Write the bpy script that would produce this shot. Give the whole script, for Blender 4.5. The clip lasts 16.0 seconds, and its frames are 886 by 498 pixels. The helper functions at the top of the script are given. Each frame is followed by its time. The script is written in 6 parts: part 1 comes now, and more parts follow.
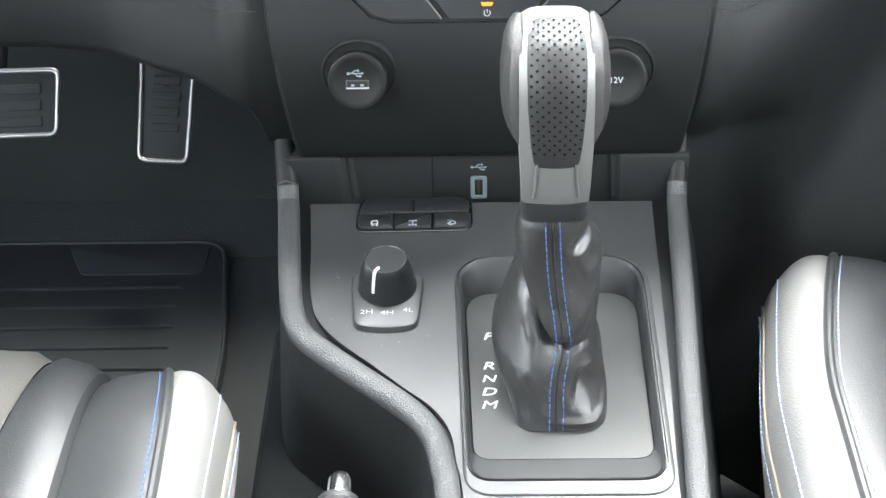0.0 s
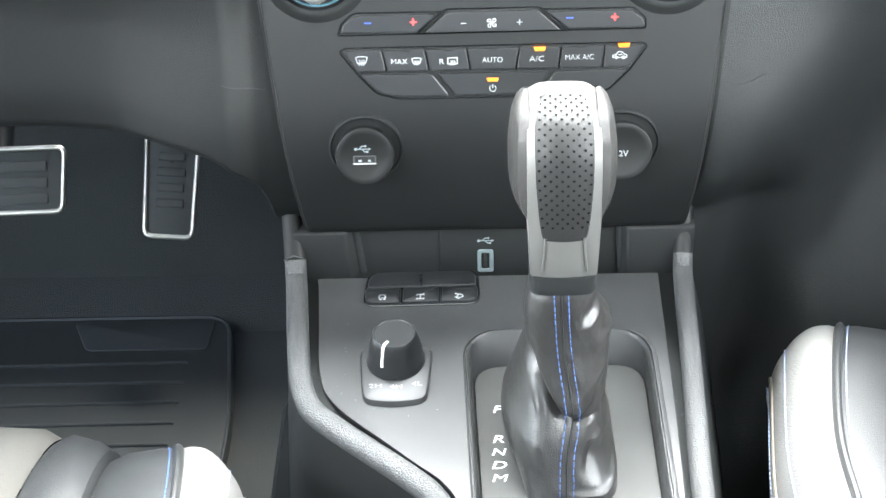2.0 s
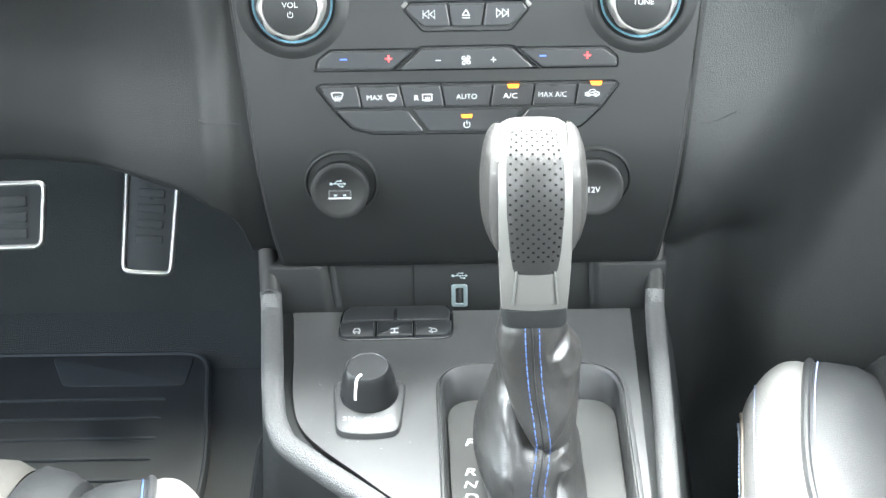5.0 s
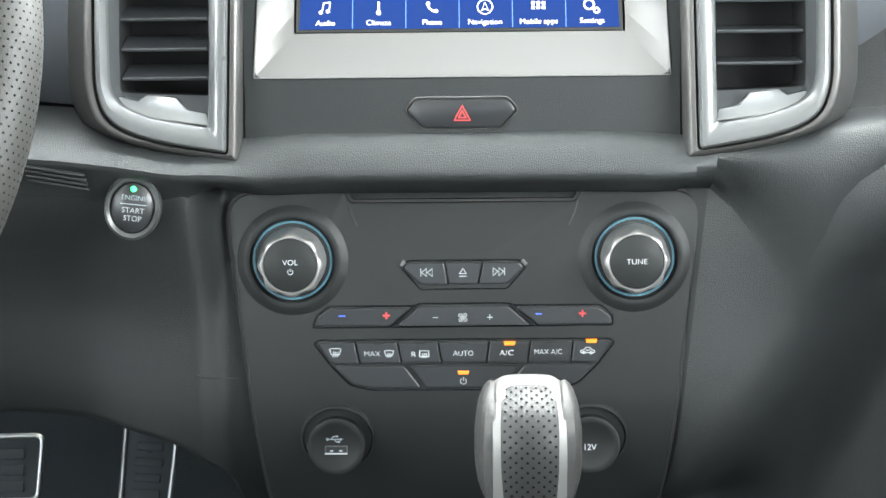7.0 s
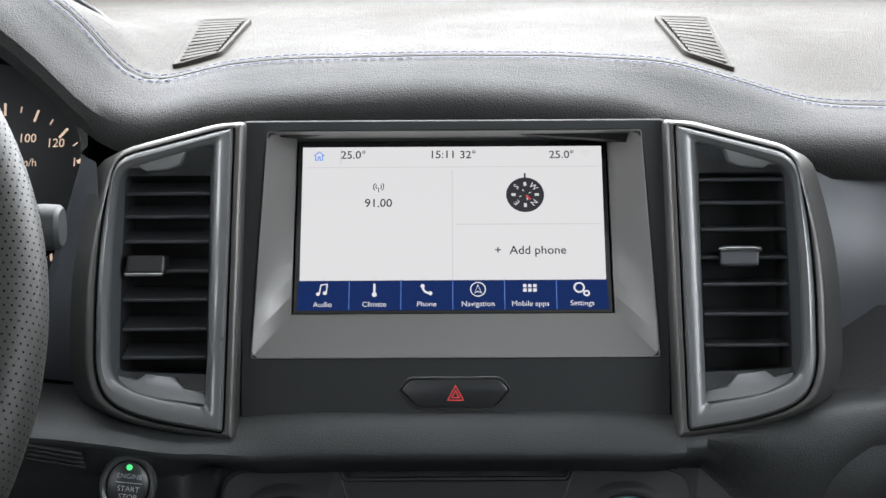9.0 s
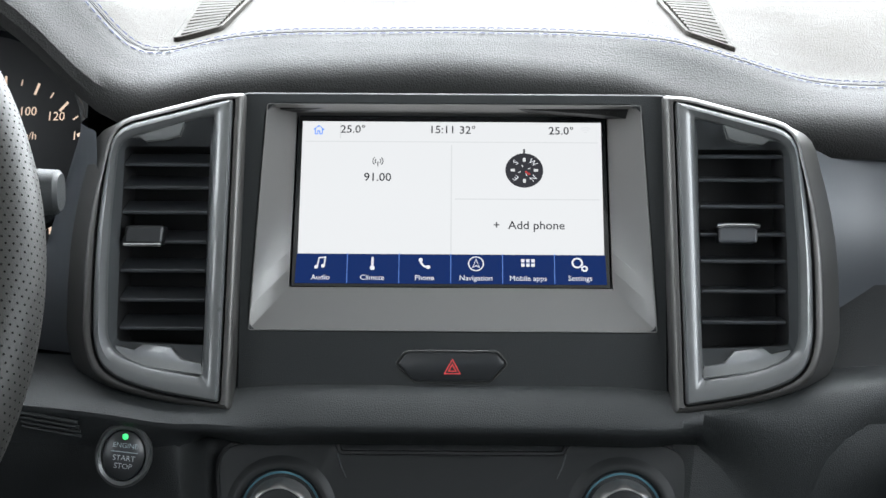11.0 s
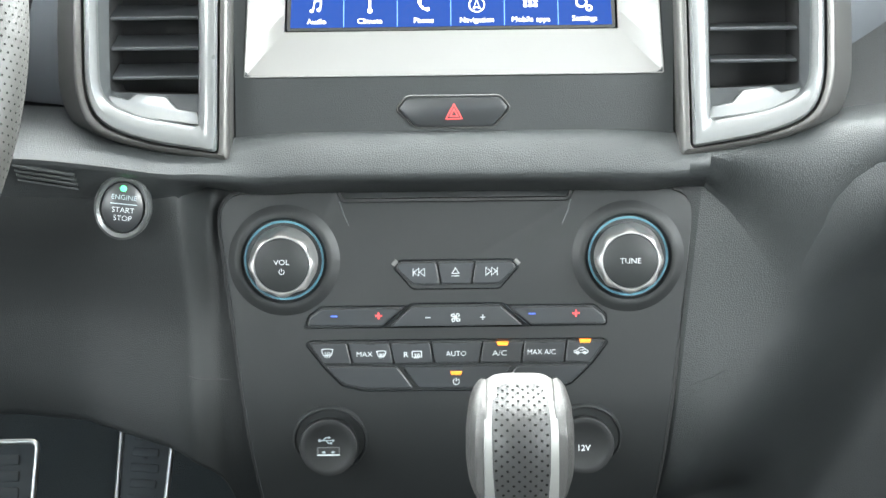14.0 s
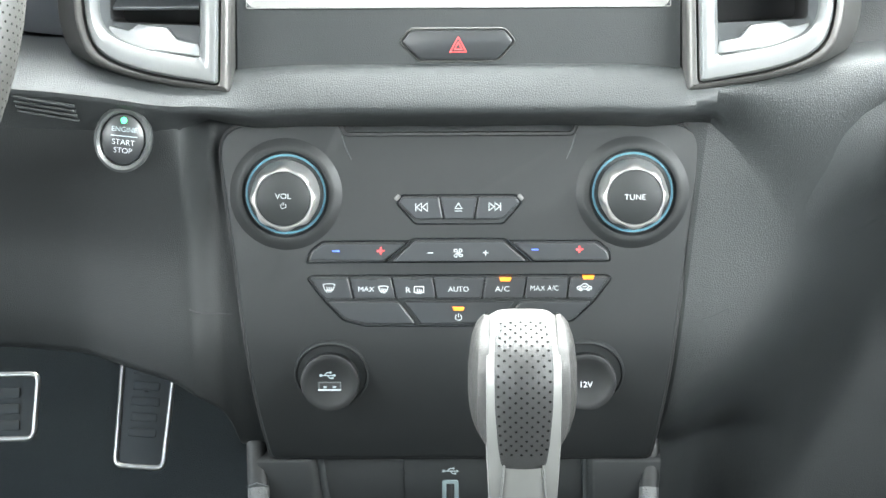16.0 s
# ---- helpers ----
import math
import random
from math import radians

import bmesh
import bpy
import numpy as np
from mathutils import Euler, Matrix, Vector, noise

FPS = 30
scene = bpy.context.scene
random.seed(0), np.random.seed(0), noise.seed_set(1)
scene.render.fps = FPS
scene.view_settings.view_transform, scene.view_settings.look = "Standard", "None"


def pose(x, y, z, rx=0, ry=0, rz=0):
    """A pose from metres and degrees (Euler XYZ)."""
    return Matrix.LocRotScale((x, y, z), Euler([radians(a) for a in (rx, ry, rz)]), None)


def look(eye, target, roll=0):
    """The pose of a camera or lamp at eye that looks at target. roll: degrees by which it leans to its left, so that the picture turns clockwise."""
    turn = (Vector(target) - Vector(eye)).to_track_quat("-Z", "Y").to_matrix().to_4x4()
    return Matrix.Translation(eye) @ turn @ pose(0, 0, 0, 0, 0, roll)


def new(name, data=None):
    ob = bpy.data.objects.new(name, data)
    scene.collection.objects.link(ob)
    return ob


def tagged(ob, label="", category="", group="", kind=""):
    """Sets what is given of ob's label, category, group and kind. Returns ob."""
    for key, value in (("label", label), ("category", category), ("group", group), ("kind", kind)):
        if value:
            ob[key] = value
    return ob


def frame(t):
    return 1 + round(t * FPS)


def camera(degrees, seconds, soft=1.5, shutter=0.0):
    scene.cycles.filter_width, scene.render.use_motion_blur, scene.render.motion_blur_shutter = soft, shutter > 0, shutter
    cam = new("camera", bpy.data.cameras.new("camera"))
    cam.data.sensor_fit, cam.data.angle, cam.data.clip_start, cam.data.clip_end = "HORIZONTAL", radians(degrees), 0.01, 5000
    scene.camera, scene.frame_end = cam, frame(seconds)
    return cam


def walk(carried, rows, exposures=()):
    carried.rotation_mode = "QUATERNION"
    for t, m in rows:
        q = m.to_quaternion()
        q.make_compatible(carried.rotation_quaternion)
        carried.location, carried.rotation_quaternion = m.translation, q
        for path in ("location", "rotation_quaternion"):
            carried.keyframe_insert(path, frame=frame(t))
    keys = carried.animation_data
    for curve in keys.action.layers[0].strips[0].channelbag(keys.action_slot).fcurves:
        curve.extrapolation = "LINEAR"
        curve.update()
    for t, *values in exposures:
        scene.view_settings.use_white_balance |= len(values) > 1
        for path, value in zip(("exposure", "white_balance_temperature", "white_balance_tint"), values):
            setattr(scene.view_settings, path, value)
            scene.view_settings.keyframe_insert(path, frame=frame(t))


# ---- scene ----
cam = camera(31.0, 16.0, soft=1.5)
PATH = [  # seconds, x, y, z, yaw, pitch, roll
    (0, -0.0060, 0.0195, 0.9083, 1.59, -35.08, -1.47),
    (0.5, -0.0067, 0.0188, 0.9079, 1.60, -35.00, -1.43),
    (1, -0.0076, 0.0174, 0.9101, 1.60, -35.02, -1.54),
    (1.5, -0.0109, 0.0155, 0.9119, 1.63, -34.12, -1.84),
    (2, -0.0107, 0.0167, 0.9116, 1.46, -32.51, -1.90),
    (2.5, -0.0103, 0.0142, 0.9123, 1.33, -32.00, -1.77),
    (3, -0.0100, 0.0161, 0.9108, 1.19, -31.65, -1.61),
    (3.2, -0.0100, 0.0161, 0.9108, 1.07, -31.53, -1.61),
    (5.3, -0.0050, 0.0060, 0.9122, 0.70, -30.69, -1.15),
    (5.5, -0.0050, 0.0060, 0.9122, 0.70, -30.31, -1.15),
    (6, -0.0048, 0.0049, 0.9133, 0.69, -28.11, -0.97),
    (6.5, -0.0043, 0.0033, 0.9156, 0.71, -24.48, -0.85),
    (7, -0.0009, 0.0008, 0.9160, 0.72, -21.87, -0.74),
    (7.5, -0.0005, 0.0001, 0.9303, 0.69, -19.43, -0.69),
    (8, -0.0003, -0.0035, 0.9363, 0.61, -16.33, -0.67),
    (8.5, -0.0020, -0.0079, 0.9371, 0.35, -13.62, -0.49),
    (8.7, -0.0019, -0.0082, 0.9362, 0.25, -13.12, -0.45),
    (9.1, -0.0018, -0.0092, 0.9336, 0.34, -12.75, -0.34),
    (9.7, -0.0014, -0.0112, 0.9283, 0.33, -12.05, -0.10),
    (10.3, -0.0011, -0.0133, 0.9230, 0.32, -11.45, 0.14),
    (10.8, -0.0009, -0.0146, 0.9195, 0.31, -11.98, 0.29),
    (11, -0.0003, -0.0127, 0.9185, 0.35, -12.70, 0.29),
    (11.5, 0.0005, -0.0098, 0.9148, 0.44, -14.71, 0.21),
    (12, 0.0027, -0.0057, 0.9121, 0.63, -16.28, 0.00),
    (12.5, 0.0040, -0.0025, 0.9124, 0.70, -17.73, -0.43),
    (13, 0.0046, -0.0007, 0.9100, 0.75, -19.25, -0.69),
    (13.5, 0.0047, 0.0019, 0.9098, 0.78, -20.52, -0.86),
    (14, 0.0047, 0.0034, 0.9079, 0.82, -21.46, -0.91),
    (14.5, 0.0053, 0.0051, 0.9076, 0.89, -22.18, -0.93),
    (15, 0.0052, 0.0062, 0.9065, 0.90, -22.72, -0.74),
    (15.5, 0.0035, 0.0083, 0.9060, 0.84, -23.30, -0.64),
    (16, 0.0036, 0.0091, 0.9046, 0.89, -23.73, -0.54),
]

EXPOSURES = [(0, 2.72, 6500, 8), (1, 2.74, 6500, 8), (1.5, 2.84, 6500, 8), (2, 3.25, 6500, 7), (2.5, 3.14, 6500, 6), (3, 3.27, 6500, 6), (5.5, 3.57, 6500, 5), (6, 3.57, 6500, 4), (6.5, 3.32, 6500, 4), (7, 2.52, 6500, 5), (7.5, 1.82, 6450, 7), (8, 0.97, 6400, 8), (8.5, 0.42, 6450, 11), (10.8, 0.57, 6300, 9), (11.5, 1.07, 6350, 7), (12, 1.62, 6400, 6), (12.5, 2.12, 6450, 5), (13, 2.44, 6450, 4), (13.5, 2.67, 6500, 4), (14, 2.89, 6500, 4), (14.5, 2.97, 6500, 4), (15, 3.02, 6500, 4), (15.5, 3.05, 6500, 4), (16, 3.27, 6500, 4)]
walk(cam, [(t, pose(x, y, z, 90 + pitch, 0, yaw) @ pose(0, 0, 0, 0, 0, roll)) for t, x, y, z, yaw, pitch, roll in PATH], EXPOSURES)

# ---- sky, sun and the light of the windows ----
world = bpy.data.worlds.new("sky")
scene.world = world
world.use_nodes = True
wn = world.node_tree.nodes
sky = wn.new("ShaderNodeTexSky")
sky.sky_type, sky.sun_disc = "NISHITA", False
sky.sun_elevation, sky.sun_rotation = radians(55), radians(20)
world.node_tree.links.new(sky.outputs[0], wn["Background"].inputs[0])
wn["Background"].inputs[1].default_value = 0.10


def sun_lamp(elevation, turn, strength, angle):
    data = bpy.data.lights.new("sun", "SUN")
    data.energy, data.angle, data.color = strength, radians(angle), (1.0, 0.97, 0.92)
    ob = new("sun", data)
    ob.matrix_basis = pose(0, 0, 6, 90 - elevation, 0, turn)
    return ob


def window_lamp(name, m, wide, high, power, colour, cone=180):
    data = bpy.data.lights.new(name, "AREA")
    data.shape, data.size, data.size_y, data.energy, data.color = "RECTANGLE", wide, high, power, colour
    data.spread = radians(cone)
    ob = new(name, data)
    ob.matrix_basis = m
    return ob


sun_lamp(60, 150, 1.0, 15)
window_lamp("windscreen_skylight", look((0, 1.10, 1.03), (0, 0.54, 0.20)), 1.25, 0.50, 27, (0.95, 0.98, 1.0))
# unseen fill at the driver's side, added to brighten pedals and footwell
window_lamp("pedal_fill_light", look((-0.78, 0.74, 0.55), (0.0, 0.90, 0.35)), 0.60, 0.80, 0.7, (0.95, 0.98, 1.0))
for side, power in ((-1, 2.8), (1, 3.0)):
    window_lamp("side_skylight", look((side * 0.75, 0.20, 1.0), (0, 0.58, 0.98)), 0.8, 0.38, power, (0.95, 0.98, 1.0), 92)
for side in (-1, 1):
    window_lamp("rear_side_skylight", look((side * 0.75, -0.60, 1.0), (0, -0.50, 0.90)), 0.7, 0.36, 1.8, (0.95, 0.98, 1.0))
window_lamp("rear_skylight", look((0, -1.15, 1.02), (0, 0.4, 1.02)), 1.05, 0.32, 0.7, (0.95, 0.98, 1.0))


# ---- materials ----
def material(name, colour, rough=0.5, metal=0.0, grain=0, depth=0.0, cells=False, spread=0.15, glow=None, coat=0.0, spec=0.5, stains=12.0):
    """A surface with fine grain (cells per metre), relief and a broader unevenness of tone and gloss."""
    mat = bpy.data.materials.new(name)
    mat.use_nodes = True
    nodes, links = mat.node_tree.nodes, mat.node_tree.links
    b = nodes["Principled BSDF"]
    b.inputs["Base Color"].default_value = (*colour, 1)
    b.inputs["Roughness"].default_value, b.inputs["Metallic"].default_value = rough, metal
    b.inputs["Coat Weight"].default_value, b.inputs["Specular IOR Level"].default_value = coat, spec
    b.inputs["Coat Roughness"].default_value = 0.08
    if glow:
        b.inputs["Emission Color"].default_value, b.inputs["Emission Strength"].default_value = (*glow[0], 1), glow[1]
        return mat
    where = nodes.new("ShaderNodeTexCoord")
    if spread:
        broad = nodes.new("ShaderNodeTexNoise")
        broad.inputs["Scale"].default_value, broad.inputs["Detail"].default_value = stains, 5
        links.new(where.outputs["Object"], broad.inputs["Vector"])
        tone = nodes.new("ShaderNodeMix")
        tone.data_type = "RGBA"
        tone.inputs[6].default_value = (*[c * (1 - spread) for c in colour], 1)
        tone.inputs[7].default_value = (*[min(1, c * (1 + spread)) for c in colour], 1)
        links.new(broad.outputs[0], tone.inputs[0])
        links.new(tone.outputs[2], b.inputs["Base Color"])
        gloss = nodes.new("ShaderNodeMapRange")
        gloss.inputs[1].default_value, gloss.inputs[2].default_value = 0.3, 0.7
        gloss.inputs[3].default_value, gloss.inputs[4].default_value = max(0.02, rough - 0.06), min(1, rough + 0.06)
        links.new(broad.outputs[0], gloss.inputs[0])
        links.new(gloss.outputs[0], b.inputs["Roughness"])
    if grain and depth:
        fine = nodes.new("ShaderNodeTexVoronoi" if cells else "ShaderNodeTexNoise")
        fine.inputs["Scale"].default_value = grain
        if cells:
            fine.feature = "DISTANCE_TO_EDGE"
            bend = nodes.new("ShaderNodeTexNoise")
            bend.inputs["Scale"].default_value, bend.inputs["Detail"].default_value = grain * 0.5, 2
            mixed = nodes.new("ShaderNodeVectorMath")
            mixed.operation = "MULTIPLY_ADD"
            mixed.inputs[1].default_value = (1.2 / grain,) * 3
            links.new(where.outputs["Object"], bend.inputs["Vector"])
            links.new(bend.outputs["Color"], mixed.inputs[0])
            links.new(where.outputs["Object"], mixed.inputs[2])
            links.new(mixed.outputs[0], fine.inputs["Vector"])
        else:
            fine.inputs["Detail"].default_value = 3
            links.new(where.outputs["Object"], fine.inputs["Vector"])
        bump = nodes.new("ShaderNodeBump")
        bump.inputs["Strength"].default_value, bump.inputs["Distance"].default_value = 0.7, depth
        height = fine.outputs[0]
        if cells:
            crease = nodes.new("ShaderNodeMapRange")
            crease.interpolation_type = "SMOOTHSTEP"
            crease.inputs[2].default_value = 0.3
            links.new(fine.outputs["Distance"], crease.inputs[0])
            height = crease.outputs[0]
        links.new(height, bump.inputs["Height"])
        links.new(bump.outputs[0], b.inputs["Normal"])
    return mat


BLACK_PLASTIC = material("black grained plastic", (0.0125, 0.014, 0.0145), 0.52, grain=1600, depth=0.0003, spec=0.3)
# darkened to carry the shade on the driver's side of the lower dash
SOFT_DASH = material("shaded moulded dash skin", (0.0069, 0.0079, 0.0082), 0.54, grain=820, depth=0.00010, cells=True, spec=0.3)
PAD_LEATHER = material("dark grained leather", (0.0155, 0.0172, 0.0176), 0.50, grain=820, depth=0.00016, cells=True, spread=0.08, spec=0.4)
BROW_LEATHER = material("dark dash leather", (0.0122, 0.0120, 0.0116), 0.6, grain=600, depth=0.0002, cells=True, spec=0.2)
DASH_TOP = material("dash top skin", (0.0215, 0.0195, 0.0163), 0.65, grain=500, depth=0.0003, cells=True, spread=0.06, spec=0.08)
PANEL_BLACK = material("matt black panel paint", (0.0070, 0.0079, 0.0082), 0.54, grain=2500, depth=0.0001, spread=0.08, spec=0.32)
BUTTON_BLACK = material("black button plastic", (0.012, 0.013, 0.014), 0.35, spread=0.1)
PIANO = material("piano black", (0.008, 0.009, 0.01), 0.12, spread=0.0, coat=0.5)
SATIN_SILVER = material("satin silver plastic", (0.112, 0.112, 0.108), 0.46, metal=0.4, grain=3000, depth=0.00005, spread=0.05)
KNOB_CHROME = material("satin chrome", (0.30, 0.294, 0.285), 0.32, metal=0.7, spread=0.05)
BEZEL_SILVER = material("brushed bezel silver", (0.160, 0.157, 0.152), 0.50, metal=0.6, grain=2500, depth=0.0001, spread=0.05)
GLOSS_GREY = material("gloss grey lacquer", (0.078, 0.080, 0.080), 0.32, coat=0.3, spread=0.05)
GUNMETAL = material("gunmetal trim", (0.066, 0.064, 0.061), 0.40, metal=0.6, spread=0.08)
CHROME = material("chrome", (0.75, 0.75, 0.75), 0.12, metal=1.0, spread=0.0)
BLUE_RING = material("pale blue ring", (0.045, 0.125, 0.165), 0.4, spread=0.0)
WHITE_PRINT = material("white print", (0.36, 0.375, 0.38), 0.5, spread=0.0)
GATE_PRINT = material("bright white gate print", (0.68, 0.70, 0.71), 0.5, spread=0.0)
DIM_PRINT = material("grey print", (0.22, 0.26, 0.27), 0.5, spread=0.0)
RED_PRINT = material("red print", (0.65, 0.05, 0.05), 0.5, spread=0.0)
BLUE_PRINT = material("blue print", (0.06, 0.12, 0.60), 0.5, spread=0.0)
AMBER = material("lit amber telltale", (0.35, 0.12, 0.01), glow=((1.0, 0.20, 0.002), 0.24))
GREEN_LED = material("lit green telltale", (0.1, 0.8, 0.2), glow=((0.03, 0.9, 0.2), 0.5))
SLAT_BLACK = material("vent blade black", (0.042, 0.045, 0.049), 0.38, spread=0.1)
CAP_BLACK = material("satin black cap", (0.0052, 0.0056, 0.0058), 0.55, spread=0.05, spec=0.3)
PINHOLE = material("dark pinhole", (0.0048, 0.0048, 0.0047), 0.9, spread=0.0, spec=0.05)
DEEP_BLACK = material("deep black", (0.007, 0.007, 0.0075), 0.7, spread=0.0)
TRIM_BLUE = material("satin slate trim", (0.040, 0.044, 0.050), 0.46, spread=0.08)
BOOT_LEATHER = material("soft black leather", (0.0155, 0.0152, 0.0148), 0.34, grain=900, depth=0.00009, cells=True, spread=0.0, spec=0.85)
KNOB_LEATHER = material("dark knob leather", (0.0078, 0.0078, 0.0078), 0.50, grain=1300, depth=0.00006, cells=True, spec=0.35)
CHEEK_LEATHER = material("grey knob leather", (0.0145, 0.0140, 0.0132), 0.46, grain=1300, depth=0.0002, cells=True)
WHITE_LEATHER = material("white seat leather", (0.165, 0.161, 0.155), 0.5, grain=600, depth=0.00012, cells=True, spread=0.04)
GREY_LEATHER = material("dark grey seat leather", (0.028, 0.029, 0.030), 0.38, grain=700, depth=0.00007, cells=True)
BEIGE_CLOTH = material("grey beige seat cloth", (0.056, 0.053, 0.047), 0.8, grain=900, depth=0.0004)
BLUE_THREAD = material("blue thread", (0.055, 0.11, 0.27), 0.6, spread=0.0)
NAVY_THREAD = material("navy thread", (0.012, 0.020, 0.075), 0.6, spread=0.0)
PALE_THREAD = material("pale blue thread", (0.26, 0.32, 0.46), 0.6, spread=0.0)
CARPET = material("black carpet", (0.045, 0.049, 0.046), 0.95, grain=900, depth=0.002, spread=0.3)
CONSOLE_SATIN = material("satin black console plastic", (0.036, 0.037, 0.0375), 0.40, grain=2500, depth=0.0001, spread=0.16, stains=20, spec=0.5)
RAIL_LEATHER = material("pebbled rail leather", (0.059, 0.060, 0.061), 0.46, grain=700, depth=0.0004, cells=True, spread=0.06, spec=0.5)
PALE_LEATHER = material("pale grey side leather", (0.30, 0.29, 0.27), 0.5, grain=500, depth=0.0003, cells=True, spread=0.06)
INLAY_GREY = material("pale gloss inlay", (0.11, 0.113, 0.112), 0.22, coat=0.3, spread=0.08)
RING_GREY = material("dull grey ring", (0.036, 0.038, 0.038), 0.32, spread=0.1)
TAN_PIPING = material("tan piping", (0.22, 0.19, 0.155), 0.5)
RUBBER = material("black rubber", (0.032, 0.036, 0.036), 0.6, grain=900, depth=0.0003, spread=0.35, stains=25)
PEDAL_STEEL = material("polished steel trim", (0.62, 0.60, 0.55), 0.36, metal=1.0, spread=0.05)
HEADLINER = material("pale headliner", (0.55, 0.54, 0.52), 0.9, grain=900, depth=0.0005)
VENT_GREY = material("satin grey vent throat", (0.045, 0.048, 0.05), 0.5, spread=0.08)
DOOR_BLACK = material("dark door trim", (0.035, 0.036, 0.038), 0.6, grain=900, depth=0.0004)
GROUND = material("pale concrete ground", (0.30, 0.29, 0.27), 0.9, grain=60, depth=0.003, stains=0.6)
WHEEL_LEATHER = material("wheel leather", (0.0165, 0.0159, 0.0144), 0.54, grain=900, depth=0.00004, cells=True, spec=0.35)
GAUGE_FACE = material("gauge face", (0.010, 0.010, 0.011), 0.4, spread=0.0)
GAUGE_LIT = material("lit gauge print", (0.3, 0.25, 0.2), glow=((1.0, 0.72, 0.52), 0.50))
SCREEN_WHITE = material("lit screen white", (0.003, 0.003, 0.003), 0.25, spec=0.1, glow=((0.93, 0.925, 0.925), 0.60))
SCREEN_GREY = material("lit screen grey", (0.003, 0.003, 0.003), 0.25, spec=0.1, glow=((0.80, 0.80, 0.80), 0.60))
SCREEN_BLUE = material("lit screen blue", (0.003, 0.003, 0.003), 0.25, spec=0.1, glow=((0.008, 0.047, 0.26), 0.31))
SCREEN_LINE = material("lit screen line", (0.003, 0.003, 0.003), 0.25, spec=0.1, glow=((0.10, 0.20, 0.55), 0.85))
SCREEN_DARK = material("screen dark print", (0.003, 0.003, 0.003), 0.25, spec=0.1, glow=((0.03, 0.03, 0.035), 0.85))
SCREEN_FADED = material("screen faded print", (0.003, 0.003, 0.003), 0.25, spec=0.1, glow=((0.6, 0.6, 0.6), 0.85))
SCREEN_ICON = material("screen white print", (0.003, 0.003, 0.003), 0.25, spec=0.1, glow=((0.95, 0.96, 1.0), 0.62))
SCREEN_HOME = material("screen blue print", (0.003, 0.003, 0.003), 0.25, spec=0.1, glow=((0.12, 0.28, 0.8), 0.85))


def glass(name, tint):
    mat = bpy.data.materials.new(name)
    mat.use_nodes = True
    b = mat.node_tree.nodes["Principled BSDF"]
    b.inputs["Base Color"].default_value = (*tint, 1)
    b.inputs["Roughness"].default_value, b.inputs["IOR"].default_value = 0.0, 1.45
    b.inputs["Transmission Weight"].default_value = 1.0
    return mat


CAR_GLASS = glass("car glass", (0.93, 0.97, 0.95))


# ---- tools ----
def thing(name, m, label, category, group="", kind=""):
    ob = new(name)
    ob.empty_display_size = 0.02
    ob.matrix_basis = m
    return tagged(ob, label, category, group, kind)


def part(name, bm, mat, parent=None, label="", m=None, smooth=True, kind=""):
    mesh = bpy.data.meshes.new(name)
    bmesh.ops.recalc_face_normals(bm, faces=bm.faces)
    bm.to_mesh(mesh)
    bm.free()
    mesh.materials.append(mat)
    if smooth:
        mesh.shade_smooth()
        mesh.set_sharp_from_angle(angle=radians(38))
    ob = new(name, mesh)
    ob.parent = parent
    if m is not None:
        ob.matrix_basis = m
    return tagged(ob, label, kind=kind)


def on_plane(y, z, lean, x=0.0, up=0.0, out=0.0):
    """The pose of a surface that leans back by so many degrees: local x right, y up along it, z out of it."""
    a = radians(lean)
    u, n = Vector((0, math.sin(a), math.cos(a))), Vector((0, -math.cos(a), math.sin(a)))
    m = Matrix((Vector((1, 0, 0)), u, n)).transposed().to_4x4()
    m.translation = Vector((x, y, z)) + u * up + n * out
    return m


def mm(*pts):
    return [(a / 1000, b / 1000) for a, b in pts]


def rounded(pts, r, seg=4):
    """A closed outline with its corners rounded; r may be one radius or one for each corner."""
    out, n = [], len(pts)
    for i in range(n):
        p, a, b = Vector(pts[i]), Vector(pts[i - 1]), Vector(pts[(i + 1) % n])
        k = r[i] if isinstance(r, (list, tuple)) else r
        ka, kb = min(k, (a - p).length * 0.48), min(k, (b - p).length * 0.48)
        s, e = p + (a - p).normalized() * ka, p + (b - p).normalized() * kb
        for j in range(seg + 1):
            t = j / seg
            out.append(tuple(s * (1 - t) ** 2 + p * 2 * t * (1 - t) + e * t * t))
    return out



def inset(pts, d):
    """A closed outline moved inwards by d."""
    n = len(pts)
    area = sum(pts[i][0] * pts[(i + 1) % n][1] - pts[(i + 1) % n][0] * pts[i][1] for i in range(n))
    s, out = (1 if area > 0 else -1), []
    for i in range(n):
        p, a, b = Vector(pts[i]), Vector(pts[i - 1]), Vector(pts[(i + 1) % n])
        d1, d2 = (p - a), (b - p)
        d1 = d1.normalized() if d1.length > 1e-9 else d2.normalized()
        d2 = d2.normalized() if d2.length > 1e-9 else d1
        n1, n2 = Vector((-d1.y, d1.x)) * s, Vector((-d2.y, d2.x)) * s
        v = n1 + n2
        v = v / max(0.35, v.dot(v) / 2) if v.length > 1e-6 else n1
        out.append(tuple(p + v * d))
    return out


def loft(rows, closed=True, cap0=False, cap1=False):
    """Faces between rows of points of equal count."""
    bm = bmesh.new()
    vs = [[bm.verts.new(p) for p in row] for row in rows]
    n = len(rows[0])
    for a, b in zip(vs, vs[1:]):
        for i in range(n if closed else n - 1):
            j = (i + 1) % n
            bm.faces.new((a[i], a[j], b[j], b[i]))
    if cap0:
        bm.faces.new(vs[0])
    if cap1:
        bm.faces.new(vs[-1])
    return bm


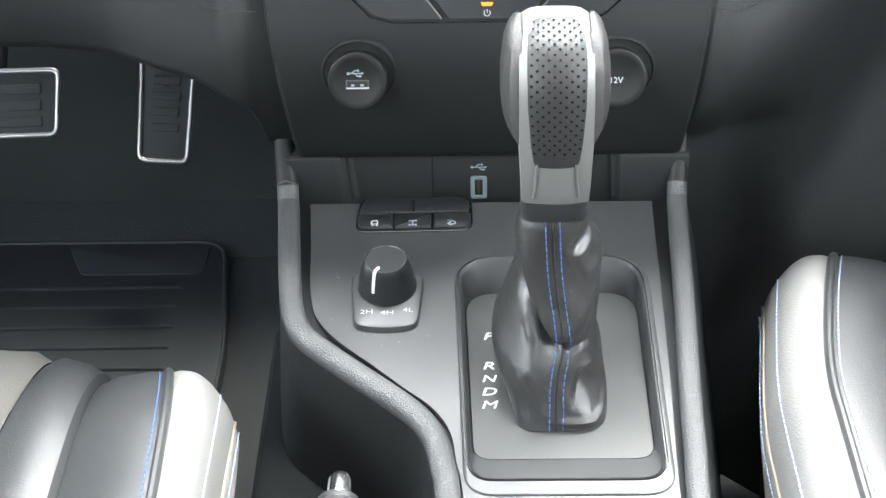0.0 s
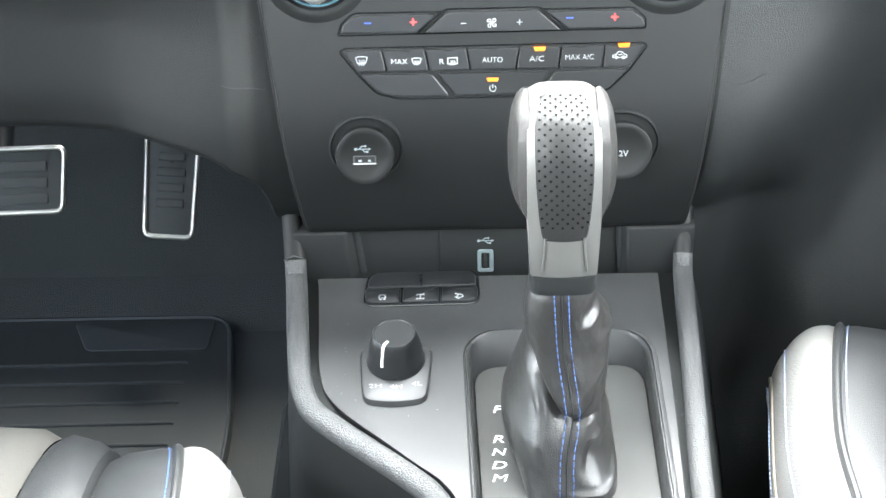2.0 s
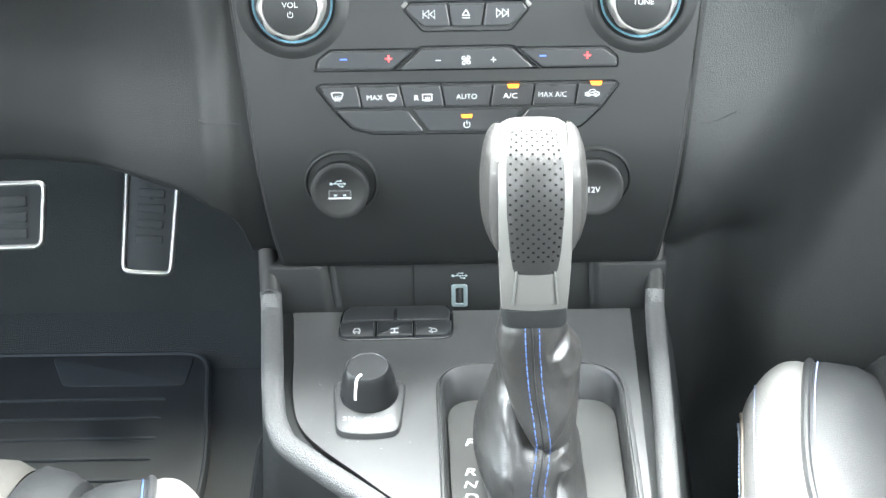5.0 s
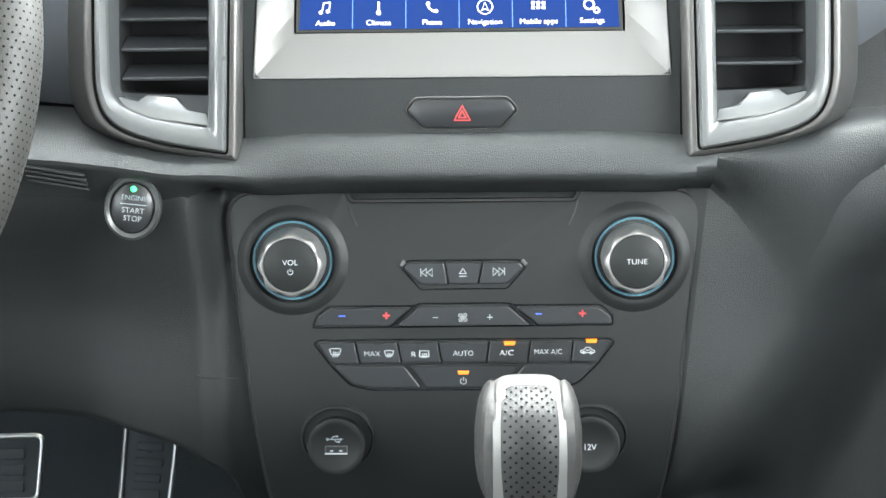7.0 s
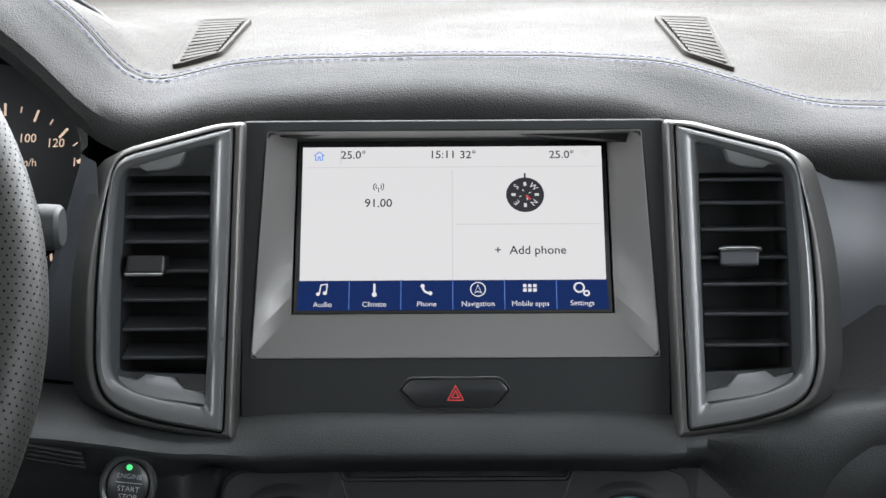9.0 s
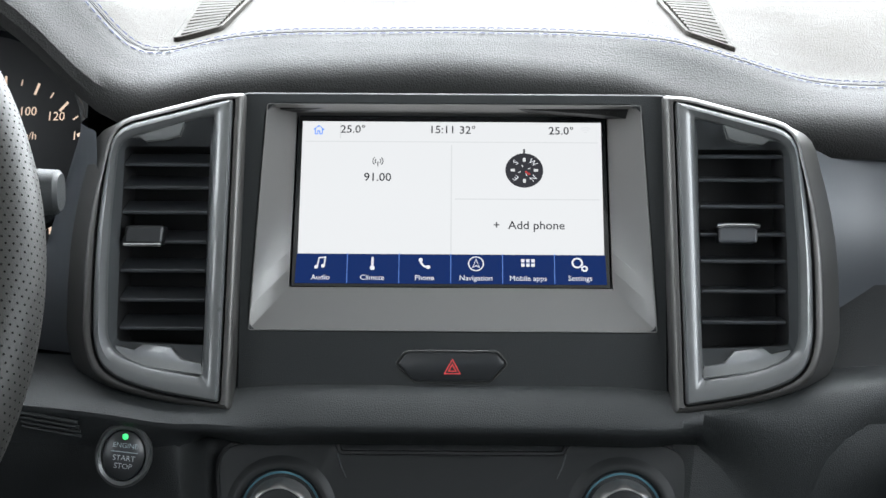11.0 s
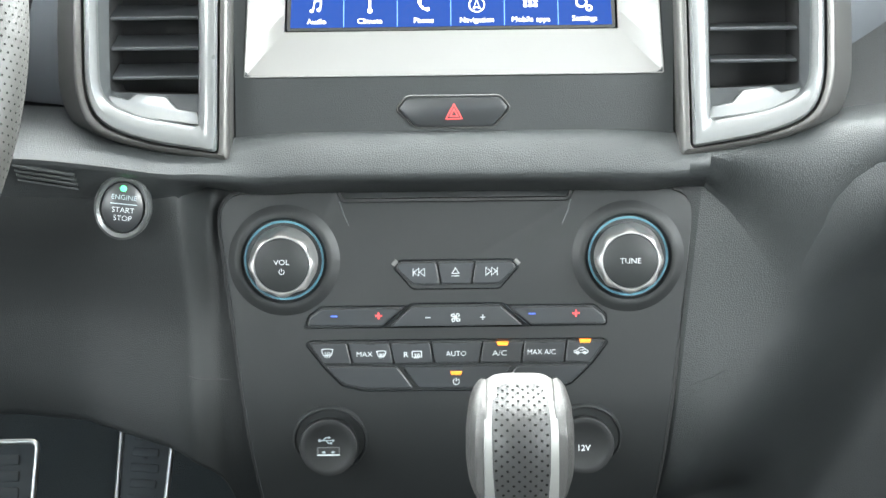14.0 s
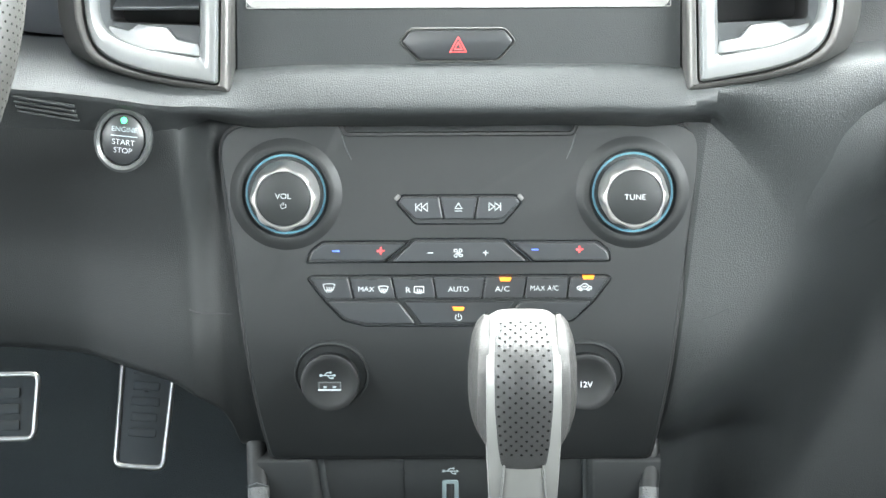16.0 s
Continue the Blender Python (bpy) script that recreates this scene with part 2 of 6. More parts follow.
def at(pts, z):
    return [(x, y, z) for x, y in pts]


def plate(pts, z0, z1, bevel=0.0005):
    """A slab with softened upper edge."""
    return loft([at(pts, z0), at(pts, z1 - bevel), at(inset(pts, bevel * 0.3), z1 - bevel * 0.3), at(inset(pts, bevel), z1)], True, True, True)


def ring_plate(outer, inner, z0, z1, bevel=0.0005):
    """A slab with an opening; both outlines have the same count of points."""
    rows = [at(inner, z0), at(outer, z0), at(outer, z1 - bevel), at(inset(outer, bevel), z1), at(inset(inner, -bevel), z1), at(inner, z1 - bevel), at(inner, z0)]
    return loft(rows)


def lathe(profile, seg=48, cap=True):
    rows = [[(r * math.cos(2 * math.pi * k / seg), r * math.sin(2 * math.pi * k / seg), z) for k in range(seg)] for r, z in profile]
    return loft(rows, True, False, cap)


def circle(r, seg=48, x=0.0, y=0.0, ry=None):
    return [(x + r * math.cos(2 * math.pi * k / seg), y + (ry or r) * math.sin(2 * math.pi * k / seg)) for k in range(seg)]


def box(bm, x0, x1, y0, y1, z0, z1):
    v = [bm.verts.new((x, y, z)) for z in (z0, z1) for y in (y0, y1) for x in (x0, x1)]
    for f in ((0, 2, 3, 1), (4, 5, 7, 6), (0, 1, 5, 4), (2, 6, 7, 3), (0, 4, 6, 2), (1, 3, 7, 5)):
        bm.faces.new([v[i] for i in f])
    return bm


def spline(ctrl, n):
    """A smooth line of n points through the control points."""
    c = [Vector(p) for p in ctrl]
    out = []
    for k in range(n):
        t = k / (n - 1) * (len(c) - 1)
        i = min(int(t), len(c) - 2)
        t -= i
        p0, p1, p2, p3 = c[max(i - 1, 0)], c[i], c[i + 1], c[min(i + 2, len(c) - 1)]
        out.append(0.5 * (2 * p1 + (p2 - p0) * t + (2 * p0 - 5 * p1 + 4 * p2 - p3) * t * t + (3 * p1 - p0 - 3 * p2 + p3) * t ** 3))
    return out


def sweep(path, wide, high, up=(0, 0, 1), seg=12, closed=False, power=1.0):
    """A rounded bar along a path; wide and high are half sizes, or lists of them."""
    path = [Vector(p) for p in path]
    rows, n = [], len(path)
    for i, p in enumerate(path):
        a, b = (path[i - 1], path[(i + 1) % n]) if closed else (path[max(i - 1, 0)], path[min(i + 1, n - 1)])
        d = (b - a).normalized()
        side = d.cross(Vector(up[i] if isinstance(up, list) else up)).normalized()
        top = side.cross(d)
        w = wide[i] if isinstance(wide, list) else wide
        h = high[i] if isinstance(high, list) else high
        row = []
        for k in range(seg):
            c, s = math.cos(2 * math.pi * k / seg), math.sin(2 * math.pi * k / seg)
            c, s = math.copysign(abs(c) ** power, c), math.copysign(abs(s) ** power, s)
            row.append(p + side * c * w + top * s * h)
        rows.append(row)
    if closed:
        rows.append(rows[0])
    return loft(rows, True, not closed, not closed)


def resample(path, step):
    path = [Vector(p) for p in path]
    out, left = [path[0]], step
    for a, b in zip(path, path[1:]):
        length = (b - a).length
        while left <= length:
            out.append(a.lerp(b, left / length))
            left += step
        left -= length
    return out


def stitches(path, pitch=0.0045, fill=0.68, r=0.00045, up=(0, 0, 1)):
    """Short threads one after another along a seam."""
    bm = bmesh.new()
    pts = resample(path, pitch)
    for a, b in zip(pts, pts[1:]):
        d = b - a
        side = d.cross(Vector(up)).normalized() * r
        top = side.cross(d).normalized() * r
        e = a + d * fill
        ends = [[bm.verts.new(q + side * c + top * s) for c, s in ((1, 0), (0.3, 1), (-0.3, 1), (-1, 0))] for q in (a - top * 0.6, a + d * fill * 0.2, e - d * fill * 0.2, e - top * 0.6)]
        for p, q in zip(ends, ends[1:]):
            for k in range(3):
                bm.faces.new((p[k], p[k + 1], q[k + 1], q[k]))
        bm.faces.new(ends[0])
        bm.faces.new(ends[-1])
    return bm


def ribbon(lines, w, z=0.0):
    """Flat strokes along lines, in metres, in the xy plane."""
    bm = bmesh.new()
    for line in lines:
        pts = [Vector(p) for p in line]
        loop = (pts[0] - pts[-1]).length < 1e-7 and len(pts) > 2
        if loop:
            pts = pts[:-1]
        n, pairs = len(pts), []
        for i, p in enumerate(pts):
            a = pts[i - 1] if (loop or i) else p
            b = pts[(i + 1) % n] if (loop or i < n - 1) else p
            d1, d2 = (p - a), (b - p)
            d1 = d1.normalized() if d1.length > 1e-9 else d2.normalized()
            d2 = d2.normalized() if d2.length > 1e-9 else d1
            v = Vector((-d1.y - d2.y, d1.x + d2.x))
            v = v / max(0.5, v.dot(v) / 2)
            pairs.append((bm.verts.new((*(p + v * w / 2), z)), bm.verts.new((*(p - v * w / 2), z))))
        for i in range(n if loop else n - 1):
            (a, b), (c, d) = pairs[i], pairs[(i + 1) % n]
            bm.faces.new((a, b, d, c))
    return bm


def flat(polys, z=0.0):
    bm = bmesh.new()
    for pts in polys:
        bm.faces.new([bm.verts.new((x, y, z)) for x, y in pts])
    return bm


def arc(cx, cy, r, a0, a1, n=14):
    return [(cx + r * math.cos(radians(a0 + (a1 - a0) * k / n)), cy + r * math.sin(radians(a0 + (a1 - a0) * k / n))) for k in range(n + 1)]


def lettering(text, size, mat, parent, x, y, z, turn=0.0, slant=0.0, weight=-0.00002, wide=1.0, name="lettering"):
    """Printed words, centred at x, y on the parent's surface."""
    curve = bpy.data.curves.new(name, "FONT")
    curve.body, curve.size, curve.align_x, curve.align_y = text, size, "CENTER", "CENTER"
    curve.shear, curve.offset, curve.resolution_u = slant, weight, 3
    temp = bpy.data.objects.new(name, curve)
    mesh = bpy.data.meshes.new_from_object(temp)
    bpy.data.objects.remove(temp)
    bpy.data.curves.remove(curve)
    mesh.materials.clear()
    mesh.materials.append(mat)
    ob = new(name, mesh)
    ob.parent = parent
    ob.matrix_basis = pose(x, y, z, 0, 0, turn) @ Matrix.Diagonal((wide, 1, 1, 1))
    return ob


def printed(name, bm, mat, parent, x=0.0, y=0.0, z=0.0, s=1.0, turn=0.0):
    return part(name, bm, mat, parent, "", pose(x, y, z, 0, 0, turn) @ Matrix.Scale(s, 4), smooth=False)


def smoothstep(a, b, v):
    t = max(0.0, min(1.0, (v - a) / (b - a)))
    return t * t * (3 - 2 * t)



def soft_line(table, x, w=0.03):
    """A table's value with its corners eased."""
    return sum(float(np.interp(x + d * w, [p[0] for p in table], [p[1] for p in table])) for d in (-1, -0.5, 0, 0.5, 1)) / 5


def spread(a, b, n):
    return [a + (b - a) * k / (n - 1) for k in range(n)]


def holed(outer, holes, z0, z1):
    """A slab with openings of any outline."""
    bm = bmesh.new()
    for z in (z0, z1):
        edges = []
        for loop in (outer, *holes):
            vs = [bm.verts.new((x, y, z)) for x, y in loop]
            edges += [bm.edges.new((a, b)) for a, b in zip(vs, vs[1:] + vs[:1])]
        bmesh.ops.triangle_fill(bm, edges=edges, use_beauty=True)
    bm.verts.ensure_lookup_table()
    n, start = sum(len(q) for q in (outer, *holes)), 0
    for loop in (outer, *holes):
        k = len(loop)
        for i in range(k):
            a, b = start + i, start + (i + 1) % k
            bm.faces.new((bm.verts[a], bm.verts[b], bm.verts[n + b], bm.verts[n + a]))
        start += k
    return bm


# ---- the cabin's shell ----
def slab(name, mat, boxes, label, m=None):
    bm = bmesh.new()
    for b in boxes:
        box(bm, *b)
    ob = part(name, bm, mat, None, label, m, smooth=False)
    return tagged(ob, kind="structure")


slab("ground", GROUND, [(-60, 60, -60, 60, -0.60, -0.55)], "pale concrete ground outside the truck")
slab("floor", CARPET, [(-0.76, 0.76, -1.2, 1.42, -0.03, 0.0)], "black carpeted cabin floor")
slab("bulkhead", CARPET, [(-0.76, 0.76, 1.50, 1.54, 0.28, 0.80)], "black carpeted bulkhead behind the pedals")
toe = loft([[(x, 1.30, -0.001), (x, 1.36, 0.03), (x, 1.50, 0.29), (x, 1.54, 0.29), (x, 1.54, -0.03), (x, 1.30, -0.03)] for x in (-0.76, 0.76)], True, True, True)
tagged(part("toe_board", toe, CARPET, None, "sloping black carpeted toe board", smooth=False), kind="structure")
slab("roof", HEADLINER, [(-0.70, 0.70, -1.2, 0.80, 1.22, 1.26)], "pale cloth headliner under the roof")
slab("rear_wall", DOOR_BLACK, [(-0.76, 0.76, -1.24, -1.2, 0.0, 0.85), (-0.76, -0.55, -1.24, -1.2, 0.85, 1.24), (0.55, 0.76, -1.24, -1.2, 0.85, 1.24), (-0.55, 0.55, -1.24, -1.2, 1.18, 1.24)], "dark rear cabin wall with a window opening")
for side, name in ((-1, "wall_left"), (1, "wall_right")):
    xs = sorted((side * 0.76, side * 0.80))
    slab(name, DOOR_BLACK, ([(*xs, -1.24, 1.54, -0.03, 0.80)] if side > 0 else [(*xs, -1.24, 1.54, -0.03, 0.10), (*xs, -1.24, -0.02, 0.10, 0.80), (*xs, 1.04, 1.54, 0.10, 0.80)]) + [(*xs, -0.30, -0.20, 0.80, 1.26), (*xs, -1.24, -1.1, 0.80, 1.26), (*xs, -1.1, 0.80, 1.20, 1.26)], "dark door trim below side windows" if side > 0 else "dark cabin side with the driver's door opening")
    pillar = sweep([(side * 0.74, 1.36, 0.84), (side * 0.70, 0.80, 1.24)], 0.035, 0.05)
    tagged(part("pillar", pillar, DOOR_BLACK, None, "dark windscreen pillar"), kind="structure")
screen_glass = loft([[(-0.74, 1.36, 0.86), (0, 1.42, 0.862), (0.74, 1.36, 0.86)], [(-0.68, 0.80, 1.24), (0, 0.84, 1.24), (0.68, 0.80, 1.24)]], False)
wind = tagged(part("window_1", screen_glass, CAR_GLASS, None, "clear raked windscreen above the dash"), kind="structure")
wind.visible_shadow = False

# ---- dashboard ----
dash = thing("dashboard", pose(0, 0.85, 0.36), "black truck dashboard with stitched leather pads", "dashboard")
DASH_INV = pose(0, 0.85, 0.36).inverted()


def dash_part(name, bm, mat, label="", kind=""):
    """A piece of the dashboard built in the cabin's own coordinates."""
    bm.transform(DASH_INV)
    return part(name, bm, mat, dash, label, kind=kind)


SEAM = [(-0.72, 0.80), (-0.58, 0.835), (-0.50, 0.88), (-0.40, 0.91), (-0.32, 0.91), (-0.26, 0.892), (-0.223, 0.868), (-0.207, 0.851), (-0.194, 0.832), (-0.179, 0.8245), (-0.166, 0.8258), (-0.133, 0.834), (-0.1, 0.8373), (0.0, 0.8388), (0.064, 0.838), (0.123, 0.8346), (0.1465, 0.8285), (0.173, 0.8205), (0.1965, 0.813), (0.2165, 0.809), (0.252, 0.808), (0.3, 0.808), (0.72, 0.80)]
EDGE = [(-0.72, 0.79), (-0.58, 0.82), (-0.50, 0.87), (-0.40, 0.90), (-0.32, 0.90), (-0.27, 0.885), (-0.233, 0.856), (-0.206, 0.826), (-0.188, 0.815), (-0.172, 0.813), (-0.143, 0.820), (-0.096, 0.825), (0.0, 0.828), (0.093, 0.822), (0.14, 0.809), (0.188, 0.80), (0.241, 0.798), (0.3, 0.798), (0.72, 0.79)]


def linear(table, x):
    return float(np.interp(x, [p[0] for p in table], [p[1] for p in table]))


def soft(table, x):
    return sum(linear(table, x + d) * w for d, w in ((-0.012, 0.15), (-0.006, 0.2), (0, 0.3), (0.006, 0.2), (0.012, 0.15)))


BROW_X = spread(-0.72, -0.36, 12) + spread(-0.34, 0.30, 65) + spread(0.34, 0.72, 10)
rows = []
for x in BROW_X:
    s, e = soft(SEAM, x), soft(EDGE, x)
    rows.append([(x, 0.92, s), (x, 0.912, s - 0.0008), (x, 0.901, (s * 1.2 + e * 0.8) / 2 - 0.0002), (x, 0.889, e + 0.0016), (x, 0.879, e - 0.0030), (x, 0.8725, e - 0.010), (x, 0.8715, e - 0.018), (x, 0.876, e - 0.027), (x, 0.90, e - 0.032), (x, 0.98, e - 0.032)])
dash_part("upper_pad", loft(rows, False), BROW_LEATHER, "dark leather brow pad with blue double stitching")


def top_z(x, y):
    k = smoothstep(0.92, 1.12, y)
    return soft(SEAM, x) * (1 - k) + (0.846 - 0.025 * abs(x)) * k + 0.05 * max(0.0, y - 1.1)


rows = [[(x, y, top_z(x, y) - (0.0015 if y < 0.921 else 0)) for y in (0.9195, 0.923, 0.94, 0.96, 0.99, 1.03, 1.08, 1.13, 1.2, 1.3, 1.40)] for x in BROW_X]
dash_part("dash_top", loft(rows, False), DASH_TOP, "pale grey moulded dash top under the windscreen")
for off, mat in ((-0.0095, NAVY_THREAD), (0.008, NAVY_THREAD)):
    line = [Vector((x, 0.92 + off, top_z(x, 0.92 + max(0, off)) + 0.0006 - (0.0014 if off < 0 else 0))) for x in spread(-0.40, 0.60, 160)]
    dash_part("stitching", stitches(line, 0.0052, 0.66, 0.0005), mat, "blue double stitching along the pad seam", kind="stuff")

for off, r, mat in ((-0.0022, 0.0011, DEEP_BLACK), (0.0008, 0.0016, BROW_LEATHER)):
    line = [Vector((x, 0.92 + off, soft(SEAM, x) - 0.0004)) for x in spread(-0.40, 0.60, 120)]
    dash_part("seam_bead", sweep(line, r, r * 0.8, seg=8), mat, "narrow sewn bead")

# the moulded face under the brow
rows = []
for x in spread(-0.72, 0.72, 49):
    e = soft(EDGE, x)
    back = 0.17 if x < -0.21 else 0.07 if abs(x) < 0.20 else 0.0
    rows.append([(x, 0.900 + back, e - 0.024), (x, 0.882 + back, 0.72), (x, 0.850 + 0.6 * back, 0.665), (x, 0.825, 0.640)])
dash_part("dash_face", loft(rows, False), SOFT_DASH)

# the lower face: flush with the controls in the middle, stepping back outside the flared cheeks
def lower_y(x, z):
    base = 0.830 + (z - 0.587) * 0.268 + 4.8 * min(0.09, max(0.0, 0.51 - z)) ** 2 * smoothstep(0.20, 0.14, x)
    a = abs(x)
    if x > 0:
        w = 0.123 + (z - 0.42) * 0.60
        k = smoothstep(w - 0.03, w + 0.12, a) * smoothstep(0.64, 0.55, z)
        return base + 0.09 * k + 0.05 * smoothstep(0.2, 0.6, a) - (0.009 * smoothstep(0.10, 0.14, a) + 0.023 * smoothstep(0.54, 0.63, z) * smoothstep(0.122, 0.215, a)) * (1 - k)
    return base - (0.012 + 0.020 * smoothstep(0.54, 0.63, z)) * smoothstep(0.132, 0.15, a) + (0.64 - z) * 0.30 * smoothstep(0.14, 0.25, a) + 0.03 * smoothstep(0.3, 0.6, a)


# the padded leather roll across the dash
ROLL = [(-0.74, 0.655), (-0.40, 0.652), (-0.26, 0.651), (-0.22, 0.6495), (-0.185, 0.6455), (-0.15, 0.6395), (-0.118, 0.6415), (-0.09, 0.644), (0.09, 0.644), (0.118, 0.6415), (0.15, 0.6395), (0.185, 0.6455), (0.22, 0.6495), (0.26, 0.651), (0.74, 0.655)]
rows = []
for x in spread(-0.74, 0.74, 121):
    z, back = soft(ROLL, x), 0.025 * smoothstep(0.2, 0.5, abs(x))
    row = [(x, 0.858 + back, z + 0.0100), (x, 0.84 + back, z + 0.0097)]
    for k in range(13):
        a = radians(92 + 112 * k / 12)
        u = min(1.0, k / 9)
        ey, ez = 0.026 * math.cos(a), 0.0105 * math.sin(a)
        if k < 10:
            ey, ez = ey * 0.45 + 0.55 * (-0.026 * u), ez * 0.45 + 0.55 * (0.0105 * (1 - u) + 0.0005 * u)
        full = smoothstep(0.138, 0.100, abs(x))
        ey, ez = ey * (1 - 0.26 * full), ez - 0.0065 * full * u * u
        row.append((x, 0.822 + back + ey, z - 0.0010 + ez))
    k = smoothstep(0.128, 0.150, abs(x))
    for s in (0.4, 0.7, 1.0):
        under = Vector((x, 0.799 + 0.006 * full + back + (0.028 - 0.006 * full) * s, z - 0.0055 - 0.0065 * full - 0.014 * s))
        flow = Vector((x, (0.799 + back) * (1 - s) + lower_y(x, 0.622) * s, z - 0.0055 - (z - 0.0055 - 0.622) * s))
        row.append(tuple(under.lerp(flow, k)))
    if x > 0.12:
        k, fz = smoothstep(0.121, 0.147, x), 0.618 - 0.068 * smoothstep(0.130, 0.205, x)
        top, bend, ease, foot = Vector((x, 0.824 + back, z + 0.0095)), Vector((x, 0.790 + back, z + 0.007)), Vector((x, lower_y(x, fz) + (lower_y(x, fz + 0.01) - lower_y(x, fz)) * 2, fz + 0.012 + 0.03 * smoothstep(0.130, 0.205, x))), Vector((x, lower_y(x, fz) - 0.0004, fz))
        for n in range(2, len(row)):
            t = (n - 2) / (len(row) - 3)
            row[n] = tuple(Vector(row[n]).lerp(top * (1 - t) ** 3 + bend * 3 * t * (1 - t) ** 2 + ease * 3 * t * t * (1 - t) + foot * t ** 3, k))
    rows.append(row)
dash_part("lower_pad", loft(rows, False), PAD_LEATHER, "dark grained leather roll below the vents")


def lean(x, z):
    """Slants the joint between the two faces along the panel's edge."""
    return x - 0.104 * min(0.19, max(0.0, 0.615 - z)) * min(smoothstep(0.08, 0.1345, x), smoothstep(0.30, 0.1345, x))


rows = []
for x in spread(-0.74, -0.22, 14) + spread(-0.21, 0.1345, 116):
    low = 0.480 - 0.054 * (1 - math.sqrt(max(0.0, 1 - max(0.0, min(1.0, (x + 0.172) / 0.042)) ** 2))) if x < 0 else 0.426
    col = [(lean(x, z), lower_y(lean(x, z), z), z) for z in [0.637 + (low - 0.637) * k / 64 for k in range(65)]]
    x, y, z = col[-1]
    rows.append(col + [(x, y + 0.003, z - 0.004), (x, y + 0.009, z - 0.008), (x, y + 0.02, z - 0.010), (x, y + 0.25, z - 0.004)])
dash_part("lower_face", loft(rows, False), SOFT_DASH, "moulded lower dash around the control panel, darkened for shade")

rows = []
for x in [0.1344] + spread(0.1345, 0.34, 70) + spread(0.35, 0.74, 12):
    back = 0.06 if x < 0.1345 else 0.0
    col = [(lean(x, z), lower_y(lean(x, z), z) + back, z) for z in [0.637 + (0.146 - 0.637) * k / 90 for k in range(91)]]
    x, y, z = col[-1]
    rows.append(col + [(x, y + 0.02, z - 0.010), (x, y + 0.25, z - 0.004)])
# same skin as lower_face; the lighter colour stands in for more light here
dash_part("passenger_face", loft(rows, False), PAD_LEATHER, "dark grained lower dash before the passenger seat, in the better lit tone")

# cooling slots beside the wheel column
for k in range(4):
    line = [(-0.232 + 0.032 * s, 0.7985 + 0.0022 * k, 0.6452 - 0.0034 * k - 0.0058 * s) for s in (0, 0.5, 1)]
    dash_part("slot_rib", sweep(line, 0.0012, 0.0011, seg=8), PAD_LEATHER)

# satin trim panels beside the vents
for side in (-1, 1):
    if side < 0:
        rows = []
        for k in range(13):
            z = 0.655 + (0.789 - 0.655) * k / 12
            far = 0.002 + 0.046 * (0.789 - z) / 0.134
            rows.append([(-0.194, 0.845, z), (-0.197, 0.852, z), (-0.203, 0.862, z), (-0.2065, 0.870, z), (-0.209 - far * 0.3, 0.877, z), (-0.209 - far * 0.7, 0.884, z), (-0.209 - far, 0.892, z), (-0.211 - far, 0.93, z), (-0.209 - far, 1.0, z)])
        dash_part("trim_panel", loft(rows, False), TRIM_BLUE, "satin slate trim panel beside the wheel")
        continue
    rows = []
    for x in spread(0.196, 0.70, 24):
        y = 0.852 + 0.05 * smoothstep(0.19, 0.24, x) * 0.4
        lo, hi = 0.683 + 0.002 * smoothstep(0.2, 0.3, x), 0.782 - 0.002 * x
        rows.append([(side * x, y + 0.02, lo - 0.004)] + [(side * x, y - 0.010 * math.sin(math.pi * k / 8) + 0.02 * (k / 8), lo + (hi - lo) * k / 8) for k in range(9)] + [(side * x, y + 0.04, hi + 0.003)])
    dash_part("trim_panel", loft(rows, False), TRIM_BLUE, "satin slate trim panel beside the vent")

# fascia round the screen
HAZ = on_plane(0.825, 0.66, 12)
fascia_out = rounded(mm((-118, -14), (118, -14), (116, 153), (-116, 153)), 0.004)
fascia_in = rounded(mm((-112, 23), (112, 23), (102, 147), (-102, 147)), 0.007)
bm = ring_plate(fascia_out, fascia_in, -0.012, 0.0, 0.0008)
bm.transform(HAZ)
dash_part("fascia", bm, BLACK_PLASTIC, "black plastic fascia round the screen")

# fine joints in the cheeks beside the control panel
for side in (-1, 1):
    line = [(side * (0.1275 + 0.021 * s), lower_y(side * (0.1275 + 0.021 * s), 0.515) - 0.0003, 0.513 + 0.008 * s * s) for s in spread(0, 1, 9)]
    dash_part("joint_line", sweep(line, 0.0004, 0.0004, seg=6), BLACK_PLASTIC)

